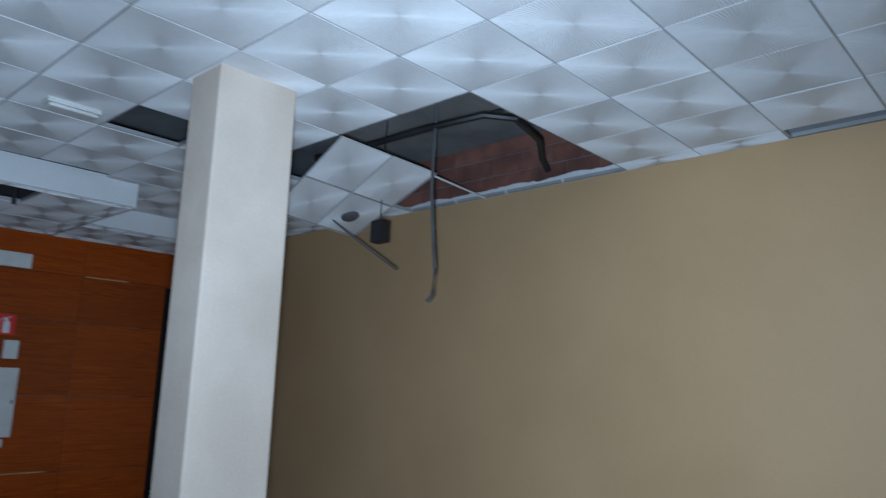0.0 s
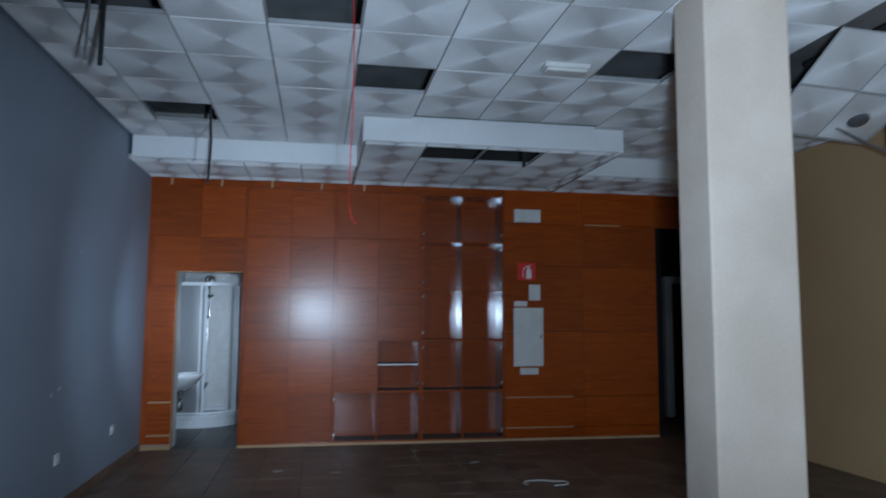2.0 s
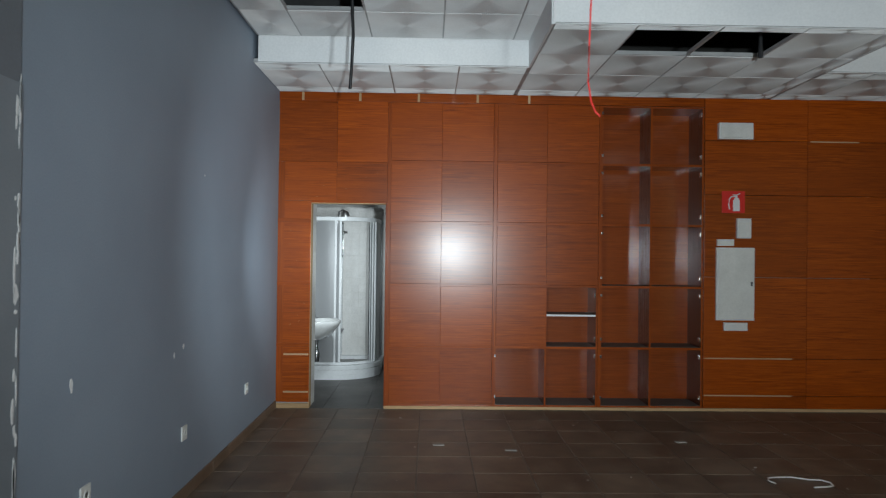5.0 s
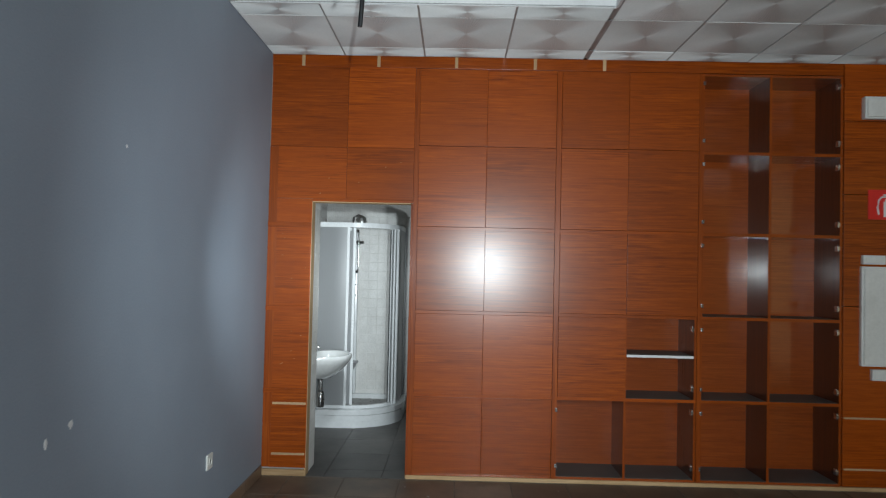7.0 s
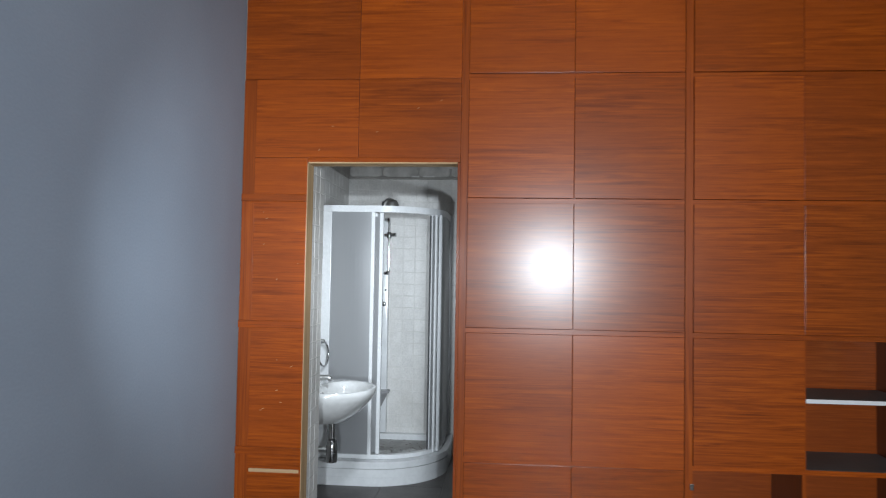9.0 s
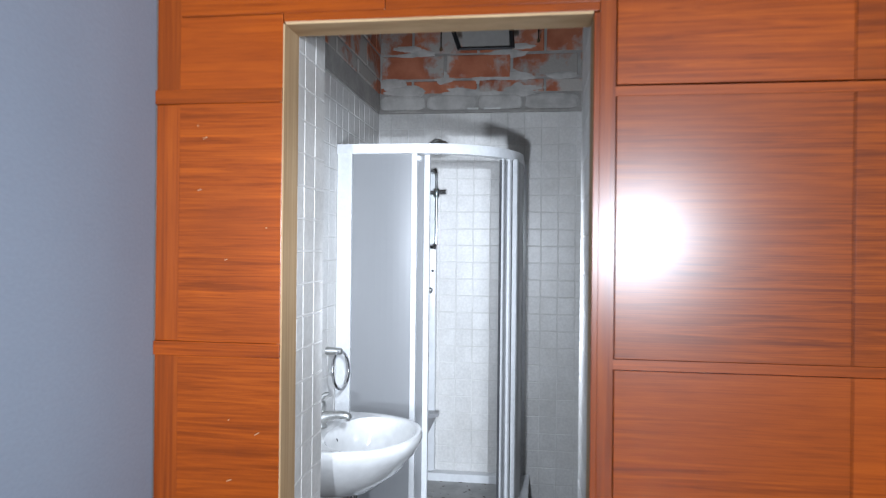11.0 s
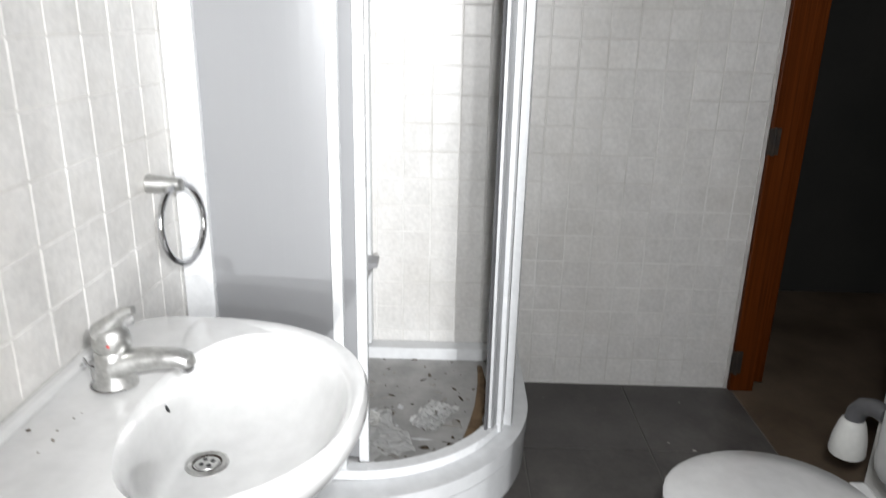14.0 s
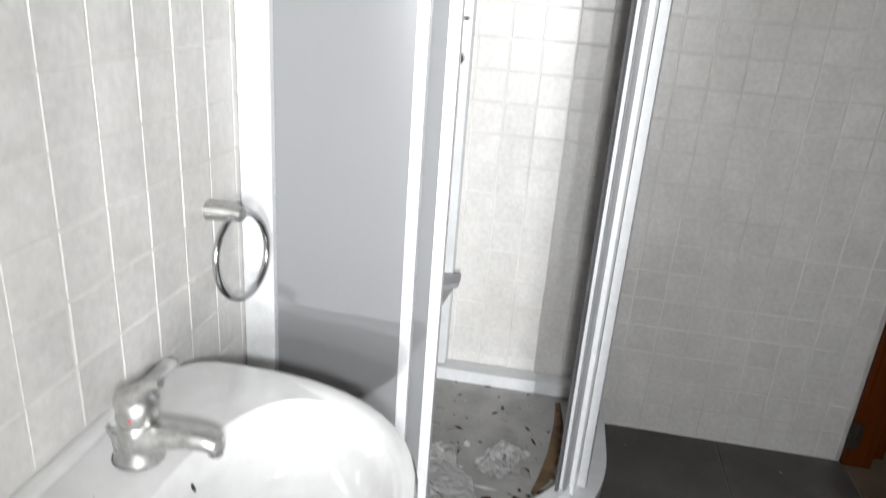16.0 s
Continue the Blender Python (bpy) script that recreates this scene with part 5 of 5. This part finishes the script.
# ---- toilet ----
def toilet():
    t = base("toilet", (-1.20, 1.38, 0), "white ceramic toilet with its lid shut", "toilet")
    cx, cy = -1.20, 1.27

    def egg(s, front=0.215, back=0.20, w=0.185, n=40, dy=0.0):
        return [(cx + s * w * math.cos(2 * math.pi * k / n), cy + dy + s * (back if math.sin(2 * math.pi * k / n) > 0 else front) * math.sin(2 * math.pi * k / n)) for k in range(n)]

    def loft(rows_in):
        bm = bmesh.new()
        rows = [[bm.verts.new((x, y, z)) for x, y in pts] for pts, z in rows_in]
        n = len(rows[0])
        for a, c in zip(rows, rows[1:]):
            for k in range(n):
                bm.faces.new((a[k], a[(k + 1) % n], c[(k + 1) % n], c[k]))
        bm.faces.new(rows[0][::-1])
        bm.faces.new(rows[-1])
        return bm
    part("bowl", loft([(egg(0.62, dy=0.06), 0.0), (egg(0.56, dy=0.06), 0.06), (egg(0.60, dy=0.05), 0.18), (egg(0.82, dy=0.02), 0.30), (egg(0.97), 0.36), (egg(0.98), 0.385)]), M_CERAMIC, t, "", True)
    part("foot", block(cx - 0.10, cx + 0.10, 1.30, 1.62, 0.0, 0.385, 0.03), M_CERAMIC, t, "", True)
    part("seat", loft([(egg(0.99), 0.388), (egg(1.01), 0.392), (egg(1.01), 0.402), (egg(0.99), 0.406)]), M_CERAMIC, t, "white plastic seat", True)
    part("lid", loft([(egg(0.99), 0.409), (egg(1.02), 0.413), (egg(1.02), 0.422), (egg(0.98), 0.429), (egg(0.7), 0.434), (egg(0.3), 0.436)]), M_CERAMIC, t, "shut white lid", True)
    part("lid_hinge", block(cx - 0.09, cx + 0.09, 1.455, 1.49, 0.388, 0.425, 0.008), M_CERAMIC, t)
    tank = part("tank", block(cx - 0.185, cx + 0.185, 1.548, 1.715, 0.385, 0.74, 0.04), M_CERAMIC, t, "", True)
    part("tank_lid", block(cx - 0.195, cx + 0.195, 1.538, 1.718, 0.742, 0.775, 0.012), M_CERAMIC, tank, "", True)
    p = base("brush_pot", (-1.64, 1.668, 0.255), "white plastic brush pot with a grey handle on the wall", "toilet brush")
    part("pot", lathe(bmesh.new(), [(0.030, 0.0), (0.042, 0.004), (0.045, 0.014), (0.042, 0.05), (0.033, 0.092), (0.028, 0.104), (0.024, 0.107)], pose(-1.64, 1.668, 0.255), 22), M_PLASTIC, p, "", True)
    part("handle", tube(bmesh.new(), [(-1.64, 1.668, 0.356), (-1.637, 1.670, 0.384), (-1.622, 1.674, 0.408), (-1.59, 1.68, 0.424), (-1.545, 1.686, 0.428)], [0.023, 0.024, 0.024, 0.023, 0.022], 14), M_GREYP, p, "dark grey curved grip", True)


toilet()

hp = base("hanging_hatch", (-2.1, 0.6, 2.5), "hanging white hatch board with black edges under the bare slab", "hatch")
bm = block(-2.15, -2.13, 0.50, 0.75, 2.52, 3.0)
part("board", bm, M_PLASTER, hp)
for y, lean in ((0.485, -0.10), (0.765, -0.02)):
    part("edge_bar", tube(bmesh.new(), [(-2.13, y, 2.505), (-2.14, y + lean, 2.8), (-2.15, y + lean * 1.5, SLAB)], 0.013, 6), M_BLACK, hp, "black edge bar")
part("edge_bar", tube(bmesh.new(), [(-2.13, 0.485, 2.508), (-2.13, 0.765, 2.508)], 0.009, 6), M_BLACK, hp, "black edge bar")

solid("wall_bath_far_top", block(FAR - 0.0015, FAR + 0.003, LEFT + 0.003, RIGHT - 0.02, BTOP + 0.018, SLAB), M_MORTAR, "rough mortar bed of the bare brick", "wall", "structure")
solid("wall_bath_left_top", block(FAR + 0.004, -0.32, LEFT - 0.0015, LEFT + 0.003, BTOP + 0.018, SLAB), M_MORTAR, "rough mortar bed of the bare brick", "wall", "structure")

# ---- pieces of walls and floors, last ----
PIECE = {}


def piece(name, size, material, bevel=0.0025):
    """The shared mesh of alike pieces: a slab whose front faces local +z."""
    key = (name, size, material.name)
    if key not in PIECE:
        bm = bmesh.new()
        w, h, d = size
        lo = [bm.verts.new((a * w / 2, b * h / 2, 0)) for a, b in ((-1, -1), (1, -1), (1, 1), (-1, 1))]
        mid = [bm.verts.new((a * w / 2, b * h / 2, d - bevel)) for a, b in ((-1, -1), (1, -1), (1, 1), (-1, 1))]
        hi = [bm.verts.new((a * (w / 2 - bevel), b * (h / 2 - bevel), d)) for a, b in ((-1, -1), (1, -1), (1, 1), (-1, 1))]
        for r, s in ((lo, mid), (mid, hi)):
            for k in range(4):
                bm.faces.new((r[k], r[(k + 1) % 4], s[(k + 1) % 4], s[k]))
        bm.faces.new(hi)
        PIECE[key] = finish(name, bm, material)
    return PIECE[key]


def field(parent, name, material, origin, u, v, u0, u1, v0, v1, pu, pv, depth, joint=0.003, start=(0.0, 0.0), uneven=0.0006, tilt=0.006, stagger=0.0, most=300, first=None, skip=None, bevel=0.0025):
    """Lays pieces over a rectangle of a plane; those past most are joined into one."""
    origin, u, v = Vector(origin), Vector(u), Vector(v)
    n = u.cross(v)
    at = PLACE[parent]
    rnd = random.Random(len(PIECE) + 11)
    cells = []
    row = 0
    b = start[1] - math.ceil((start[1] - v0) / pv) * pv
    while b < v1 - 0.004:
        shift = stagger * (row % 2)
        a = start[0] + shift - math.ceil((start[0] + shift - u0) / pu) * pu
        while a < u1 - 0.004:
            a0, a1, b0, b1 = max(a, u0), min(a + pu, u1), max(b, v0), min(b + pv, v1)
            if a1 - a0 > 0.012 and b1 - b0 > 0.012 and not (skip and skip((a0 + a1) / 2, (b0 + b1) / 2)):
                cells.append((a0, a1, b0, b1))
            a += pu
        b += pv
        row += 1
    if first:
        cells.sort(key=first)
    rest = bmesh.new()
    for k, (a0, a1, b0, b1) in enumerate(cells):
        size = (round(a1 - a0 - joint, 4), round(b1 - b0 - joint, 4), depth)
        where = origin + u * ((a0 + a1) / 2) + v * ((b0 + b1) / 2) + n * rnd.uniform(-uneven, uneven)
        m = Matrix.Translation(where) @ Matrix((u, v, n)).transposed().to_4x4() @ pose(0, 0, 0, math.degrees(rnd.uniform(-tilt, tilt)), math.degrees(rnd.uniform(-tilt, tilt)), math.degrees(rnd.uniform(-tilt, tilt)) * 0.6)
        me = piece(name, size, material, bevel)
        if k < most:
            ob = new(name, me)
            ob.parent = parent
            ob.matrix_basis = Matrix.Translation(-at) @ m
        else:
            had = len(rest.verts)
            rest.from_mesh(me)
            rest.verts.ensure_lookup_table()
            bmesh.ops.transform(rest, matrix=m, verts=rest.verts[had:])
    if len(rest.verts):
        bmesh.ops.translate(rest, verts=rest.verts, vec=-at)
        me = bpy.data.meshes.new(name + "_rest")
        rest.to_mesh(me)
        me.materials.append(material)
        ob = new(name + "_rest", me)
        ob.parent = parent
        tagged(ob, kind="stuff")
    rest.free()


field(wf, "wall_tile", M_TILE, (FAR - 0.0122, 0, 0), (0, 1, 0), (0, 0, 1), LEFT + 0.002, RIGHT - 0.031, 0.0, BTOP, 0.0965, 0.0965, 0.0122, start=(0.925, 1.656), first=lambda c: -c[0])
field(wl, "wall_tile", M_TILE, (0, LEFT - 0.0122, 0), (-1, 0, 0), (0, 0, 1), 0.322, -FAR - 0.002, 0.0, BTOP, 0.104, 0.104, 0.0122, start=(1.052, 1.076), first=lambda c: c[0])
field(rev_l, "wall_tile", M_TILE, (0, DOOR0 - 0.0062, 0), (-1, 0, 0), (0, 0, 1), 0.101, 0.32, 0.0, 2.6, 0.083, 0.083, 0.0064, start=(0.07, 1.684))
field(rev_r, "wall_tile", M_TILE, (0, DOOR1 + 0.0062, 0), (1, 0, 0), (0, 0, 1), -0.466, -0.101, 0.0, 2.6, 0.098, 0.098, 0.0064, start=(-0.07, 1.384))
BRL = 0.38
field(wf, "brick", M_BRICK, (FAR - 0.004, 0, 0), (0, 1, 0), (0, 0, 1), LEFT, RIGHT - 0.02, 2.335, SLAB - 0.02, BRL, 0.1455, 0.013, joint=0.014, start=(0.179, 2.419), uneven=0.004, tilt=0.012, stagger=BRL / 2, bevel=0.004)
field(wl, "brick", M_BRICK, (0, LEFT - 0.004, 0), (-1, 0, 0), (0, 0, 1), 0.33, -FAR - 0.02, 2.335, SLAB - 0.02, BRL, 0.1455, 0.013, joint=0.014, start=(0.4, 2.419), uneven=0.004, tilt=0.012, stagger=BRL / 2, bevel=0.004)
rnd = random.Random(8)
for y0, y1 in ((-0.015, 0.252), (0.262, 0.553), (0.562, 0.815), (0.828, 1.13), (1.14, 1.40), (1.41, 1.66)):
    bm = bmesh.new()
    bmesh.ops.create_icosphere(bm, subdivisions=4, radius=1.0)
    for v in bm.verts:
        f = 1 + 0.10 * noise.noise(v.co * 2.3 + Vector((y0 * 9, 0, 0))) + 0.07 * noise.noise(v.co * 6.0 + Vector((0, y0 * 7, 0)))
        q = [math.copysign(abs(c) ** e, c) for c, e in zip(v.co, (0.55, 0.45, 0.5))]
        v.co = Vector((FAR + 0.004 + 0.011 * q[0] * f, (y0 + y1) / 2 + (y1 - y0) * 0.49 * q[1] * (0.5 + 0.5 * f), 2.287 + 0.043 * q[2] * f))
    part("mortar_dab", bm, M_MORTAR_L, wf, "", True)
for n in range(26):
    y, z, w, h = rnd.uniform(0.0, 1.6), rnd.choice((2.345, 2.36, 2.40, 2.43, 2.56, 2.60)), rnd.uniform(0.04, 0.13), rnd.uniform(0.012, 0.045)
    bm = bmesh.new()
    bmesh.ops.create_icosphere(bm, subdivisions=3, radius=1.0)
    for v in bm.verts:
        f = 1 + 0.5 * noise.noise(v.co * 1.9 + Vector((n * 5.3, 0, 0))) + 0.25 * noise.noise(v.co * 5.0 + Vector((0, n * 3.1, 0)))
        v.co = Vector((FAR + 0.008 + 0.005 * v.co.x, y + w * v.co.y * f, z + h * v.co.z * f))
    part("mortar_smear", bm, M_MORTAR_L, wf, "", True)
for y, z in ((0.354, 2.566), (0.90, 2.60)):
    rod = base("hanging_rod", (-2.35, y, z), "thin rusty threaded rod hanging from the bare slab", "rod", "hanging rods")
    part("shaft", tube(bmesh.new(), [(-2.35, y, z), (-2.35, y, SLAB)], 0.004, 6), M_IRON, rod)
    part("nut", lathe(bmesh.new(), [(0.007, -0.004), (0.009, 0.0), (0.009, 0.012), (0.006, 0.016)], pose(-2.35, y, z), 8), M_LATH_RUST, rod, "rusty brown nut")
for y0, y1 in ((0.50, 0.562), (0.595, 0.69)):
    solid("plastic_scrap", block(FAR + 0.001, FAR + 0.017, y0, y1, BTOP + 0.0182, BTOP + 0.029, 0.003), M_PLASTIC, "small white plastic scrap on the mortar ledge", "scrap", group="scraps on the ledge")
field(FLOOR, "floor_tile", M_FLOOR, (0, 0, -0.0065), (1, 0, 0), (0, 1, 0), 0.002, BACK_X, 0.001, TAN_Y, 0.39, 0.39, 0.0065, joint=0.008, start=(3.93, 1.39), uneven=0.0005, tilt=0.0012, first=lambda c: abs(c[0] - 4) + abs(c[2] - 2), bevel=0.002)
field(WFLOOR, "floor_tile", M_BFLOOR, (0, 0, -0.0065), (1, 0, 0), (0, 1, 0), FAR, -0.002, LEFT, RIGHT, 0.455, 0.415, 0.0065, joint=0.005, start=(-2.01, 0.866), uneven=0.0004, tilt=0.001, bevel=0.0015)
